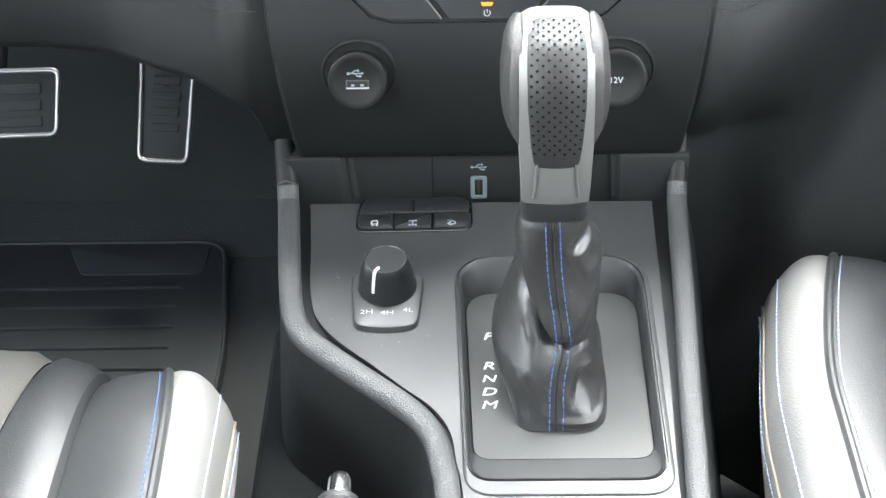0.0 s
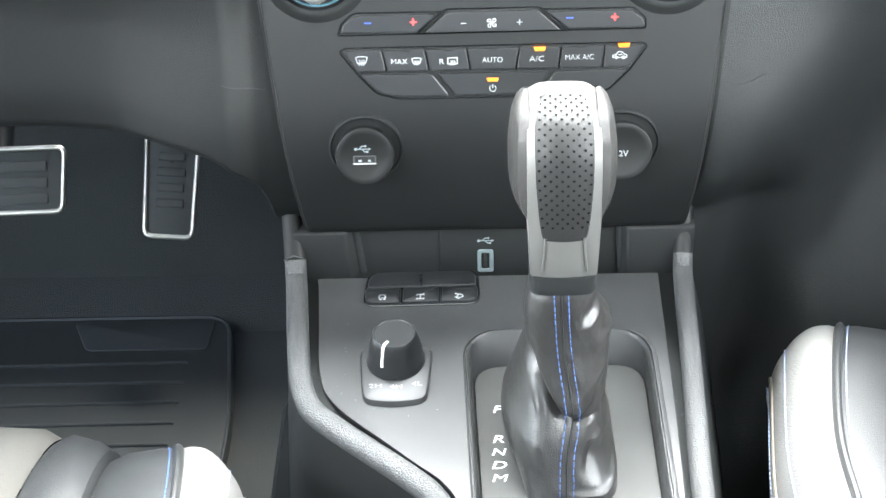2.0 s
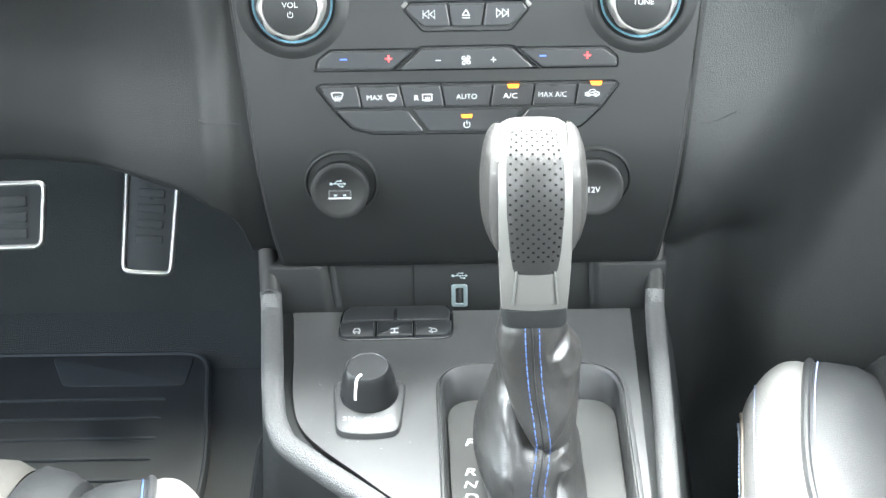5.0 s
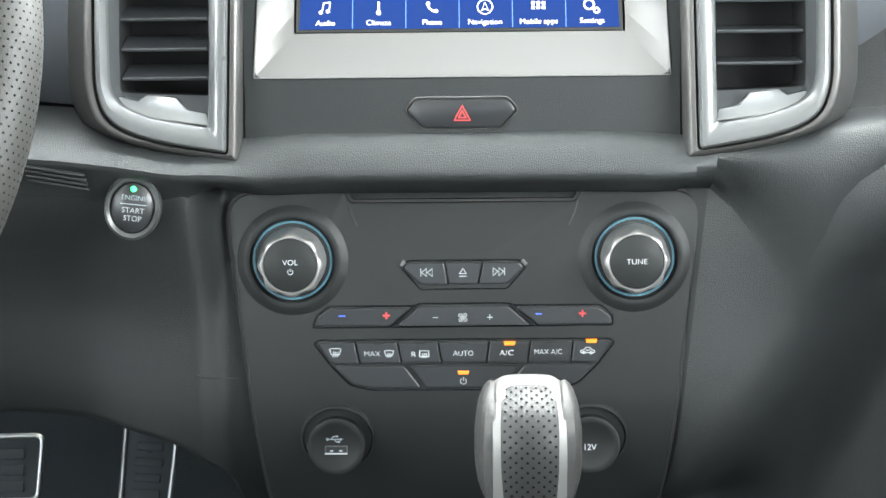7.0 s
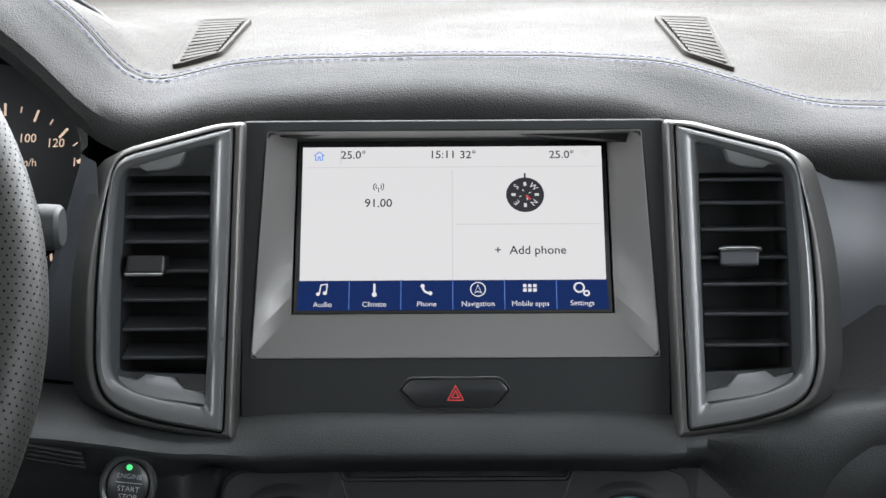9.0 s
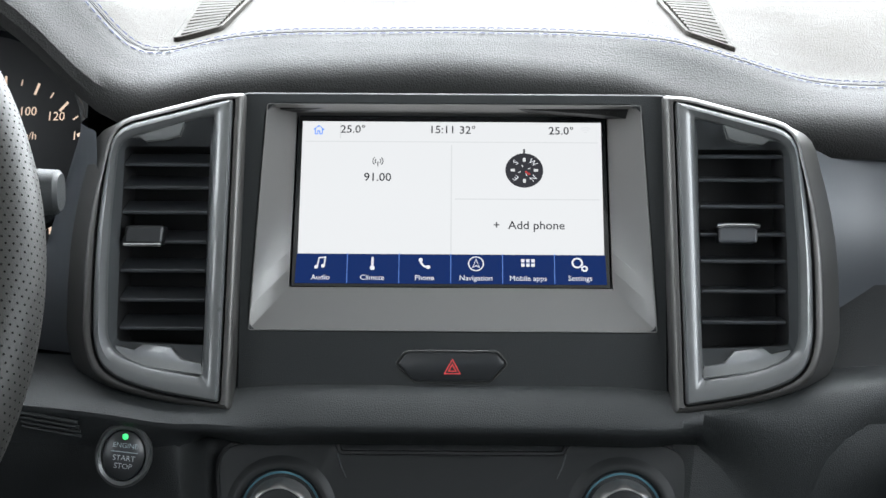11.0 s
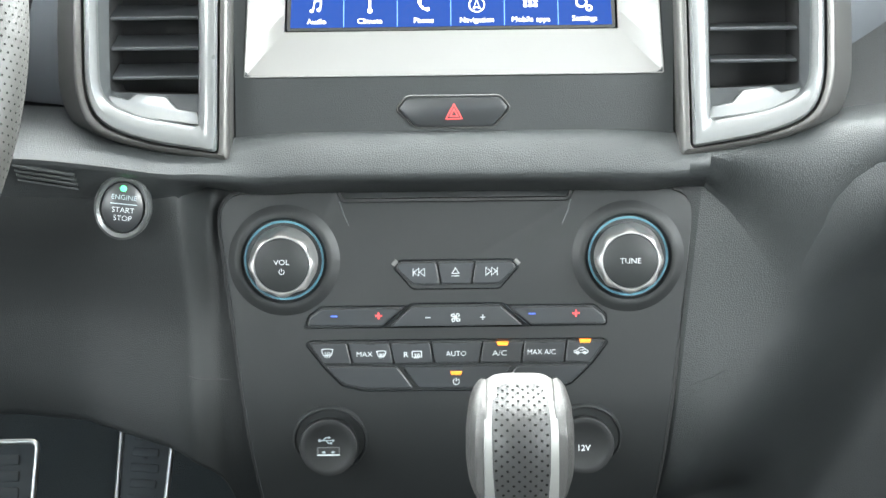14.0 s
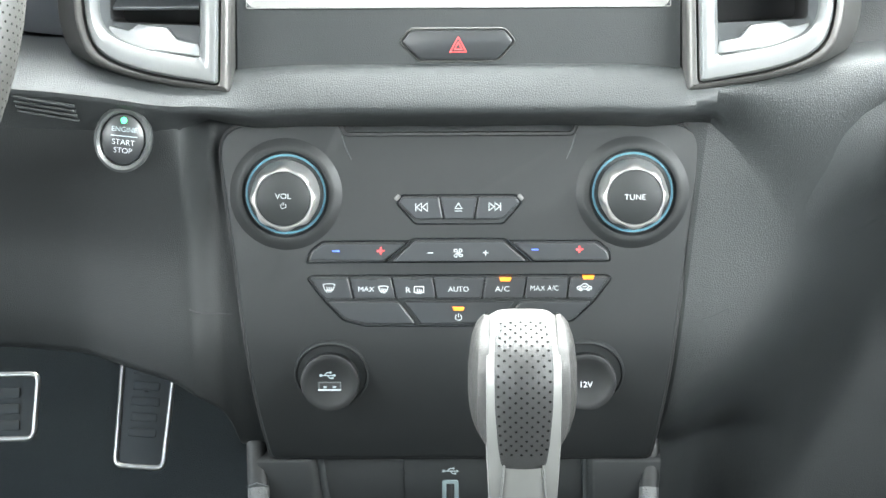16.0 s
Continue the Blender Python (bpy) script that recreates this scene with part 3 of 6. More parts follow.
# ---- air grilles on the dash top ----
def dash_grille(side):
    ob = thing("dash_grille", pose(side * 0.157, 1.03, top_z(0.157, 1.03)), "slatted dark grille set in the dash top", "grille", "dash top grilles")
    base = pose(side * 0.157, 1.03, top_z(0.157, 1.03)).inverted()

    def lay(x, y, h):
        return base @ Vector((side * x, y, top_z(side * x, y) + h))

    ring = rounded([(0.170, 0.953), (0.1765, 1.105), (0.139, 1.105), (0.1415, 0.968)], 0.006)
    hole = rounded([(0.1665, 0.964), (0.1725, 1.100), (0.143, 1.100), (0.145, 0.975)], 0.004)
    part("frame", loft([[lay(x, y, -0.002) for x, y in ring], [lay(x, y, 0.003) for x, y in ring], [lay(x, y, 0.0035) for x, y in inset(ring, 0.0015)], [lay(x, y, 0.002) for x, y in hole], [lay(x, y, -0.001) for x, y in hole]]), DASH_TOP, ob)
    part("backing", loft([[lay(x, y, 0.0006) for x, y in hole], [lay(x, y, 0.0007) for x, y in inset(hole, 0.0004)]], True, False, True), DEEP_BLACK, ob)
    for k in range(12):
        y = 0.972 + 0.011 * k
        a, b = 0.1455 - 0.0002 * k, 0.1672 + 0.0004 * k
        rows = [[lay(x, yy, h) for yy, h in ((y - 0.0036, 0.0004), (y - 0.0030, 0.0030), (y + 0.0024, 0.0034), (y + 0.0034, 0.0004))] for x in (a, b)]
        part("slat", loft(rows, True, True, True), DASH_TOP, ob, smooth=False)
    return ob


dash_grille(-1)
dash_grille(1)

# ---- instrument cluster behind the wheel ----
gauge = thing("gauge_cluster", on_plane(1.0, 0.765, 12, -0.30), "dark instrument cluster with lit speed dial", "instrument cluster")
part("dial_face", plate(circle(0.085, 48), -0.01, 0.0, 0.001), GAUGE_FACE, gauge)
part("dial_rim", lathe([(0.062, 0.0), (0.066, 0.004), (0.071, 0.004), (0.075, 0.0)], cap=False), PIANO, gauge)
part("surround", ring_plate(circle(0.12, 48), circle(0.084, 48), -0.012, 0.006, 0.001), DEEP_BLACK, gauge)
for text, a, r in (("80", 0.004, 0.009), ("100", 0.0272, 0.0133), ("120", 0.0452, 0.0102), ("140", 0.0610, -0.0022)):
    lettering(text, 0.0078, GAUGE_LIT, gauge, a, r, 0.0012, 0, 0.1, 0.00002)
lettering("km/h", 0.0070, GAUGE_LIT, gauge, 0.0260, -0.0022, 0.0012, 0, 0.1)
for k in range(13):
    a = radians(120 - 10.5 * k)
    c, s = math.cos(a), math.sin(a)
    r0, r1 = (0.052, 0.060) if k % 2 else (0.055, 0.059)
    printed("tick", ribbon([[(r0 * c, r0 * s), (r1 * c, r1 * s)]], 0.0016 if k % 2 else 0.0009), GAUGE_LIT, gauge, 0.012, -0.024, 0.0012)
printed("symbol", ribbon([[(-0.004, 0.004), (0.002, 0.0), (-0.004, -0.004)], [(0.004, 0.004), (0.004, -0.004)]], 0.0016), GAUGE_LIT, gauge, 0.038, -0.061, 0.0012)

# ---- steering wheel and stalk ----
wheel = thing("steering_wheel", on_plane(0.65, 0.748, 30, -0.382), "dark perforated leather steering wheel", "steering wheel")
R = 0.190
part("rim", sweep([(R * math.cos(a), R * math.sin(a), 0) for a in spread(0, 2 * math.pi * 119 / 120, 120)], 0.0165, 0.019, closed=True, seg=20), WHEEL_LEATHER, wheel, "perforated grey-black leather rim")
bm = bmesh.new()
for i, a in enumerate(spread(-1.2, 1.2, 150)):
    for k in range(14):
        b = radians(-35 + 11 * k + (5.5 if i % 2 else 0))
        rr, zz = R + 0.0167 * math.cos(b), 0.0192 * math.sin(b)
        c = Vector((rr * math.cos(a), rr * math.sin(a), zz))
        nn = Vector((math.cos(b) * math.cos(a), math.cos(b) * math.sin(a), math.sin(b)))
        t1 = Vector((-math.sin(a), math.cos(a), 0))
        t2 = nn.cross(t1)
        bm.faces.new([bm.verts.new(c + nn * 0.0001 + (t1 * math.cos(q) + t2 * math.sin(q)) * 0.00055) for q in spread(0, 2 * math.pi * 5 / 6, 6)])
part("perforation", bm, PINHOLE, wheel, "rows of small pinholes in the leather", kind="stuff")
part("hub", lathe([(0.075, -0.03), (0.078, -0.01), (0.07, 0.004), (0.04, 0.012), (0.001, 0.014)], cap=True), BLACK_PLASTIC, wheel)
for a in (0, 180, 270):
    c, s = math.cos(radians(a)), math.sin(radians(a))
    part("spoke", sweep([(0.06 * c, 0.06 * s, -0.01), (0.12 * c, 0.12 * s, -0.012), (0.185 * c, 0.185 * s, -0.004)], 0.016, 0.007), BLACK_PLASTIC, wheel)
stalk = thing("wiper_stalk", pose(-0.269, 0.745, 0.774), "black column stalk with a thick end", "stalk")
part("stem", sweep([(-0.02, 0, 0), (0.03, 0, 0.0), (0.056, -0.002, 0.001)], 0.006, 0.007), BLACK_PLASTIC, stalk)
part("tip", sweep([(0.052, -0.002, 0.001), (0.056, -0.002, 0.001), (0.070, -0.002, 0.001), (0.078, -0.002, 0.001), (0.080, -0.002, 0.001)], [0.008, 0.0105, 0.0115, 0.011, 0.009], [0.008, 0.0105, 0.0115, 0.011, 0.009], power=0.8), BLACK_PLASTIC, stalk)
column = thing("steering_column", pose(-0.382, 0.78, 0.70), "black steering column cover", "column")
part("cover", sweep([(0, -0.10, 0.0), (0, 0.0, -0.01), (0, 0.30, -0.03)], 0.055, 0.045, power=0.7), BLACK_PLASTIC, column)

# ---- touchscreen ----
SCR = on_plane(0.874, 0.745, 35, -0.0012, -0.0006)
screen = thing("touchscreen", SCR, "lit touchscreen in a brushed silver bezel", "touchscreen")
glass_out = rounded(mm((-88.5, -50), (88.5, -50), (88.5, 56), (-88.5, 56)), 0.0015)
part("display", plate(glass_out, -0.006, 0.0, 0.0004), PIANO, screen, "black glass display")
printed("page", flat([mm((-85.5, -30.5), (85.5, -30.5), (86, 52), (-86, 52))]), SCREEN_WHITE, screen, z=0.0003)
printed("menu_bar", flat([mm((-86.5, -48.2), (86.5, -48.2), (86, -30.5), (-86, -30.5))]), SCREEN_BLUE, screen, z=0.0003)
printed("status_line", ribbon([mm((-84, 39), (84, 39))], 0.0006), SCREEN_GREY, screen, z=0.0006)
for line in (mm((0, 37), (0, -29)), mm((2, 3.2), (84, 3.2)), mm((-64, 51), (-64, 41))):
    printed("divider", ribbon([line], 0.0007), SCREEN_GREY, screen, z=0.0006)
for k in range(1, 6):
    x = -0.0865 + 0.173 * k / 6
    printed("divider", ribbon([[(x, -0.048), (x, -0.030)]], 0.0004), SCREEN_LINE, screen, z=0.0006)
for text, size, x, y, mat in (("25.0\u00b0", 0.0072, -56.8, 46.6, SCREEN_DARK), ("15:11", 0.0072, -5.4, 46.6, SCREEN_DARK), ("32\u00b0", 0.0072, 9.1, 46.4, SCREEN_DARK), ("25.0\u00b0", 0.0072, 63, 46.2, SCREEN_DARK), ("91.00", 0.0074, -42, 16.3, SCREEN_DARK), ("Add phone", 0.0074, 48, -13, SCREEN_DARK), ("+", 0.007, 25.5, -13, SCREEN_DARK), ("Audio", 0.0045, -72.3, -43.5, SCREEN_ICON), ("Climate", 0.0045, -43.6, -43.5, SCREEN_ICON), ("Phone", 0.0045, -14.6, -43.5, SCREEN_ICON), ("Navigation", 0.0045, 14, -43.5, SCREEN_ICON), ("Mobile apps", 0.0045, 43, -43.5, SCREEN_ICON), ("Settings", 0.0045, 71.8, -43.3, SCREEN_ICON)):
    lettering(text, size * 0.96, mat, screen, x / 1000, y / 1000 - (0.0014 if mat is SCREEN_ICON else 0), 0.0008, weight=0.0 if mat is SCREEN_ICON else 0.00005)
ICONY = -0.0362
printed("note_icon", ribbon([mm((-2, -2.2), (-1.2, 3), (2.3, 3.4), (1.8, -1.6))], 0.0007), SCREEN_ICON, screen, -0.0722, ICONY, 0.0008)
printed("note_icon", flat([circle(0.0011, 10, -0.0027, -0.0024), circle(0.0011, 10, 0.0011, -0.0018)]), SCREEN_ICON, screen, -0.0722, ICONY, 0.0008)
printed("climate_icon", flat([mm((-0.6, -2.5), (0.6, -2.5), (0.6, 3.6), (-0.6, 3.6)), circle(0.0014, 12, 0, -0.0028)]), SCREEN_ICON, screen, -0.0436, ICONY, 0.0008)
printed("phone_icon", ribbon([arc(0.0022, 0.0022, 0.0045, 190, 260, 8)], 0.0012), SCREEN_ICON, screen, -0.0146, ICONY, 0.0008)
printed("phone_icon", flat([circle(0.0012, 8, -0.0022, 0.0021), circle(0.0012, 8, 0.0021, -0.0022)]), SCREEN_ICON, screen, -0.0146, ICONY, 0.0008)
printed("navigation_icon", ribbon([arc(0, 0, 0.0041, 0, 360, 28), mm((-1.9, -2.2), (0, 2.6), (1.9, -2.2), (0, -1.2), (-1.9, -2.2))], 0.0006), SCREEN_ICON, screen, 0.014, ICONY, 0.0008)
bm = flat([mm((a, b), (a + 1.9, b), (a + 1.9, b + 1.9), (a, b + 1.9)) for a in (-3.9, -1.1, 1.7) for b in (-2.2, 0.4)])
printed("apps_icon", bm, SCREEN_ICON, screen, 0.043, ICONY + 0.0006, 0.0008)
printed("gear_icon", ribbon([arc(-0.0009, 0.0008, 0.0027, 0, 360, 20), arc(0.0031, -0.0026, 0.0014, 0, 360, 14)], 0.0010), SCREEN_ICON, screen, 0.0712, ICONY, 0.0008)
printed("home_icon", ribbon([mm((-2.9, 0.2), (0, 2.8), (2.9, 0.2)), mm((-2, 0.6), (-2, -2.6), (-0.6, -2.6), (-0.6, -0.6), (0.6, -0.6), (0.6, -2.6), (2, -2.6), (2, 0.6))], 0.0006), SCREEN_HOME, screen, -0.0765, 0.0462, 0.0008)
printed("radio_icon", ribbon([mm((0, -2.6), (0, 0.6)), arc(0, 0.0008, 0.0016, -50, 50, 8), arc(0, 0.0008, 0.0016, 130, 230, 8), arc(0, 0.0008, 0.0029, -50, 50, 8), arc(0, 0.0008, 0.0029, 130, 230, 8)], 0.0005), SCREEN_DARK, screen, -0.042, 0.0258, 0.0008)
printed("signal_icon", ribbon([arc(0, -0.002, 0.0045, 50, 130, 8), arc(0, -0.002, 0.003, 50, 130, 8), arc(0, -0.002, 0.0015, 50, 130, 8)], 0.0006), SCREEN_FADED, screen, 0.0770, 0.0462, 0.0008)
printed("compass_face", flat([circle(0.0108, 36)]), SCREEN_DARK, screen, 0.0415, 0.0212, 0.0008)
printed("compass_mark", ribbon([mm((0, 10.2), (0, 13.4))], 0.0011), SCREEN_DARK, screen, 0.0415, 0.0212, 0.0010)
for text, a in (("S", 135), ("W", 45), ("N", -45), ("E", 225)):
    c, s = math.cos(radians(a)), math.sin(radians(a))
    lettering(text, 0.0048, SCREEN_ICON, screen, 0.0415 + 0.0068 * c, 0.0212 + 0.0068 * s, 0.0011, a - 90)
for a in (0, 90, 180, 270):
    c, s = math.cos(radians(a)), math.sin(radians(a))
    printed("compass_mark", ribbon([[(0.0054 * c, 0.0054 * s), (0.0078 * c, 0.0078 * s)]], 0.0016), SCREEN_FADED, screen, 0.0415, 0.0212, 0.0011)
    c, s = math.cos(radians(a + 22)), math.sin(radians(a + 22))
    printed("compass_mark", ribbon([[(0.0022 * c, 0.0022 * s), (0.0038 * c, 0.0038 * s)]], 0.0005), SCREEN_FADED, screen, 0.0415, 0.0212, 0.0011)

printed("compass_needle", ribbon([[(0.0006, -0.0006), (0.0030, -0.0030)]], 0.0012), RED_PRINT, screen, 0.0415, 0.0212, 0.0012)

# silver bezel: from the fascia's opening in to the glass
to_screen = SCR.inverted() @ HAZ


def on_haz(pts, z=0.0):
    return [tuple(to_screen @ Vector((x, y, z))) for x, y in pts]


inner = rounded(mm((-89.5, -51), (89.5, -51), (89.5, 57), (-89.5, 57)), 0.0004)
outer = rounded(mm((-111.4, 23.6), (111.4, 23.6), (101.6, 146.6), (-101.6, 146.6)), 0.0008)
lip = rounded(mm((-112, 23), (112, 23), (102, 147), (-102, 147)), 0.0015)
def split(a, b, n):
    """Rows between two outlines of the same corners, so that a twisted side bends smoothly."""
    return [[tuple(Vector(p).lerp(Vector(q), k / n)) for p, q in zip(a, b)] for k in range(n + 1)]


def side_points(pts, per_side=10):
    """Evenly cut sides: as many points on each side of one outline as of the other."""
    out = []
    for i, p in enumerate(pts):
        q = pts[(i + 1) % len(pts)]
        n = per_side if i % 5 == 4 else 1
        out += [(p[0] + (q[0] - p[0]) * k / n, p[1] + (q[1] - p[1]) * k / n) for k in range(n)]
    return out


inner, outer, lip = side_points(inner), side_points(outer), side_points(lip)
part("bezel", loft([on_haz(lip, -0.004), on_haz(lip, 0.0008), on_haz(outer, 0.0008), *split(on_haz(outer, -0.001), [(x, y, 0.0015) for x, y in inner], 6), [(x, y, -0.004) for x, y in inner]]), BEZEL_SILVER, screen, "brushed silver sloping bezel").data.set_sharp_from_angle(angle=radians(10))

# ---- hazard switch ----
hazard = thing("hazard_switch", HAZ @ pose(0, 0.0036, 0.0), "black hazard warning switch with red triangle", "switch")
hx = mm((-30.6, 1.6), (-25.2, 8.2), (24.6, 8.2), (29.8, 1.8), (20.6, -8.2), (-20.6, -8.2))
part("surround", ring_plate(rounded(inset(hx, -0.0009), 0.0026), rounded(hx, 0.0022), -0.002, 0.0010, 0.0005), GUNMETAL, hazard, "thin satin edge")
part("button", plate(rounded(inset(hx, 0.0006), 0.0022), -0.002, 0.0022, 0.0010), BUTTON_BLACK, hazard)
printed("triangle_mark", ribbon([mm((-4.3, -3.6), (4.3, -3.6), (0, 4.2), (-4.3, -3.6)), mm((-2.0, -2.2), (2.0, -2.2), (0, 1.5), (-2.0, -2.2))], 0.0005), RED_PRINT, hazard, z=0.0024)

# ---- air vents ----
VENT = (0.83, 0.73, 15)


def facet(pts, y0, y1, z0, z1):
    """A slab whose face slopes from depth z0 at y0 to z1 at y1."""
    z = lambda y: z0 + (z1 - z0) * (y - y0) / (y1 - y0)
    return loft([[(x, y, z(y) - 0.01) for x, y in pts], [(x, y, z(y)) for x, y in pts], [(x, y, z(y) + 0.0006) for x, y in inset(pts, 0.0006)]], True, True, True)


def air_vent(side):
    vent = thing("air_vent", on_plane(*VENT), "tall air vent with gloss grey surround and black blades", "air vent", "centre air vents")
    f = lambda *p: mm(*[(side * x, y) for x, y in p])
    trim = rounded(f((113, 83), (128, 82), (186, 67), (200, 8), (201, -52), (194, -73), (168, -83), (119, -90)), [0.003, 0.004, 0.012, 0.03, 0.01, 0.012, 0.02, 0.003])
    o = rounded(f((119.5, 79.5), (128, 77.5), (184.5, 63), (193, 8), (194, -52), (188, -69), (165, -78.5), (125.5, -85)), [0.002, 0.004, 0.012, 0.03, 0.01, 0.014, 0.02, 0.003])
    i = rounded(f((130, 70.5), (140, 68.5), (182, 56.5), (187, 0), (187, -50), (182, -59), (165, -66), (135, -71)), [0.002, 0.004, 0.008, 0.03, 0.006, 0.008, 0.01, 0.003])
    w = rounded(f((134.5, 55), (145, 55), (181.5, 55), (183.5, 0), (184.5, -40), (184.5, -52.5), (165, -53.5), (136.5, -54.5)), [0.001, 0.001, 0.003, 0.02, 0.01, 0.003, 0.001, 0.001])
    part("outer_trim", loft([at([(x * (1 + 0.065 * smoothstep(0.16, 0.19, abs(x))), y) for x, y in trim], -0.022), at(trim, -0.001), at(inset(trim, 0.0007), 0.0012), at(inset(trim, 0.0020), 0.0029), at(inset(trim, 0.0034), 0.0034), at(inset(o, -0.0014), 0.0032), at(inset(o, -0.0006), -0.002)]), GUNMETAL, vent, "gunmetal outer trim")
    mid = [((a + c) / 2, (b + d) / 2) for (a, b), (c, d) in zip(o, i)]
    part("surround", loft([at(o, -0.003), at(o, 0.0025), at(inset(o, 0.0015), 0.0045), at(mid, 0.0050), at(inset(i, -0.001), 0.0025), at(i, 0.0005), at(i, -0.003)]), GLOSS_GREY, vent, "gloss grey lacquered surround")
    part("throat", loft([at(i, -0.0025), at(w, -0.016)]), VENT_GREY, vent, "satin grey sloping throat")
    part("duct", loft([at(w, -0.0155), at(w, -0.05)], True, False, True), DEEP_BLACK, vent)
    # sculpted gloss inlays at foot and head of the opening
    foot = f((133, -70.5), (136, -64), (147, -62), (153, -55.5), (168, -53.5), (173, -57), (183, -54.5), (184, -58.5), (165, -66.5))
    part("inlay", facet(foot, -0.0695, -0.0545, 0.0012, -0.0065), INLAY_GREY, vent, "pale faceted gloss inlay")
    head = f((146, 66.8), (149, 60), (156, 57.5), (168, 56.5), (171, 58.5), (180, 57.5), (170, 61))
    part("inlay", facet(head, 0.0565, 0.0665, -0.0030, 0.0005), INLAY_GREY, vent, "pale faceted gloss inlay")
    heights, rise = ((45.6, 32.8, 19.0, 2.6, -13.2, -29.4, -45.0), 0.0072) if side < 0 else ((51.7, 38.8, 24.1, 8.6, -6.1, -22.6, -39.7), 0.0030)
    for k, y in enumerate(heights):
        y /= 1000
        x0, x1 = side * (0.1352 + 0.0004 * k), side * 0.1835
        pts = [(x0, y - 0.0014, -0.0185), (x0, y - 0.0010, -0.0178), (x0, y - 0.0002, -0.0174), (x0, y + 0.0005, -0.0178), (x0, y + rise, -0.036), (x0, y + rise - 0.0014, -0.036)]
        part("blade", loft([pts, [(x1, b, c) for a, b, c in pts]], True, True, True), SLAT_BLACK, vent, smooth=False)
    if side < 0:
        tab = rounded(mm((-181, 0.8), (-159.4, 0.8), (-158.4, 11), (-179.6, 11)), 0.002)
        slider = part("slider", plate(tab, -0.024, -0.010, 0.0015), BUTTON_BLACK, vent, smooth=False)
        part("slider_tip", sweep([(-0.1806, 0.0004, -0.0108), (-0.1602, 0.0004, -0.0108)], 0.0010, 0.0005), CHROME, slider, "thin bright tip")
    else:
        slider = part("slider", plate(rounded(mm((145.5, 3.5), (167, 3.5), (167, 13.2), (145.5, 13.2)), 0.002), -0.024, -0.013, 0.0015), SLAT_BLACK, vent, smooth=False)
        part("slider_tip", sweep([(0.1452, 0.0127, -0.0125), (0.149, 0.0132, -0.0115), (0.1635, 0.0132, -0.0115), (0.1673, 0.0127, -0.0125)], 0.0016, 0.0024), CHROME, slider, "bright chrome slider tip")
    return vent


air_vent(-1)
air_vent(1)

# ---- climate and radio panel ----
PANEL = on_plane(0.822, 0.587, 15)
panel = thing("control_panel", PANEL, "matt black radio and climate control panel", "control panel")
outline = rounded(mm((-132, 31.5), (-110, -166), (110, -166), (132.3, 31.5), (65, 31.5), (62.5, 25.5), (-62.5, 25.5), (-65, 31.5)), [0.020, 0.004, 0.004, 0.020, 0.0025, 0.0025, 0.0025, 0.0025], 6)
part("disc_slot", plate(rounded(mm((-64, 33), (-62, 25), (62, 25), (64, 33)), 0.001), -0.03, -0.0120, 0.0005), DEEP_BLACK, panel, "dark disc slot")
for s in (-1, 1):
    part("crease", sweep([(s * 0.0635, 0.026, 0.0), (s * 0.0615, 0.019, 0.0), (s * 0.0585, 0.0125, -0.0004)], 0.0004, 0.0005, up=(0, 0, 1), seg=6), VENT_GREY, panel)
T = 0.0018


def tuck(y):
    """How far the panel's foot rolls back under the keys."""
    return 4.8 * max(0.0, -0.080 - y) ** 2


def rolled(bm):
    """Cuts a slab into level strips and rolls its foot back."""
    for k in range(18):
        y = -0.080 - 0.005 * k
        bmesh.ops.bisect_plane(bm, geom=bm.verts[:] + bm.edges[:] + bm.faces[:], plane_co=(0, y, 0), plane_no=(0, 1, 0))
    for v in bm.verts:
        v.co.z -= tuck(v.co.y)
    return bm


part("gap", rolled(plate(inset(outline, -0.0016), -0.02, -0.0022, 0.0005)), DEEP_BLACK, panel, "dark gap round the panel")
part("face", rolled(plate(outline, -0.02, 0.0, 0.0013)), PANEL_BLACK, panel, "matt black panel face")


def key(name, pts, r=0.0012, top=T, parent=panel, gap=0.00045):
    return part(name, plate(rounded(inset(pts, gap), r), -0.001, top, 0.0006), BUTTON_BLACK, parent, smooth=False)


def well(pts, r=0.002, mat=PIANO):
    p = rounded(inset(pts, -0.0008), r)
    q = rounded(pts, r)
    return part("key_surround", ring_plate(p, q, -0.001, 0.0007, 0.0004), mat, panel)


well(mm((-34.2, -11), (-31, -7.2), (31, -7.2), (34.2, -11), (24, -22.6), (-24, -22.6)))
key("previous_key", mm((-33.6, -11), (-31, -7.6), (-10.6, -7.6), (-8.4, -20.6), (-24, -20.6)))
key("eject_key", mm((-10.4, -7.6), (10.4, -7.6), (8.2, -20.6), (-8.2, -20.6)))
key("next_key", mm((10.6, -7.6), (31, -7.6), (33.6, -11), (24, -20.6), (8.4, -20.6)))
# silver slivers laid on as the highlights at the key row's upper corners
for s in (-1, 1):
    part("corner_glint", sweep([(s * 0.0325, -0.0070, 0.0010), (s * 0.0348, -0.0095, 0.0010)], 0.0012, 0.0006), SATIN_SILVER, panel)
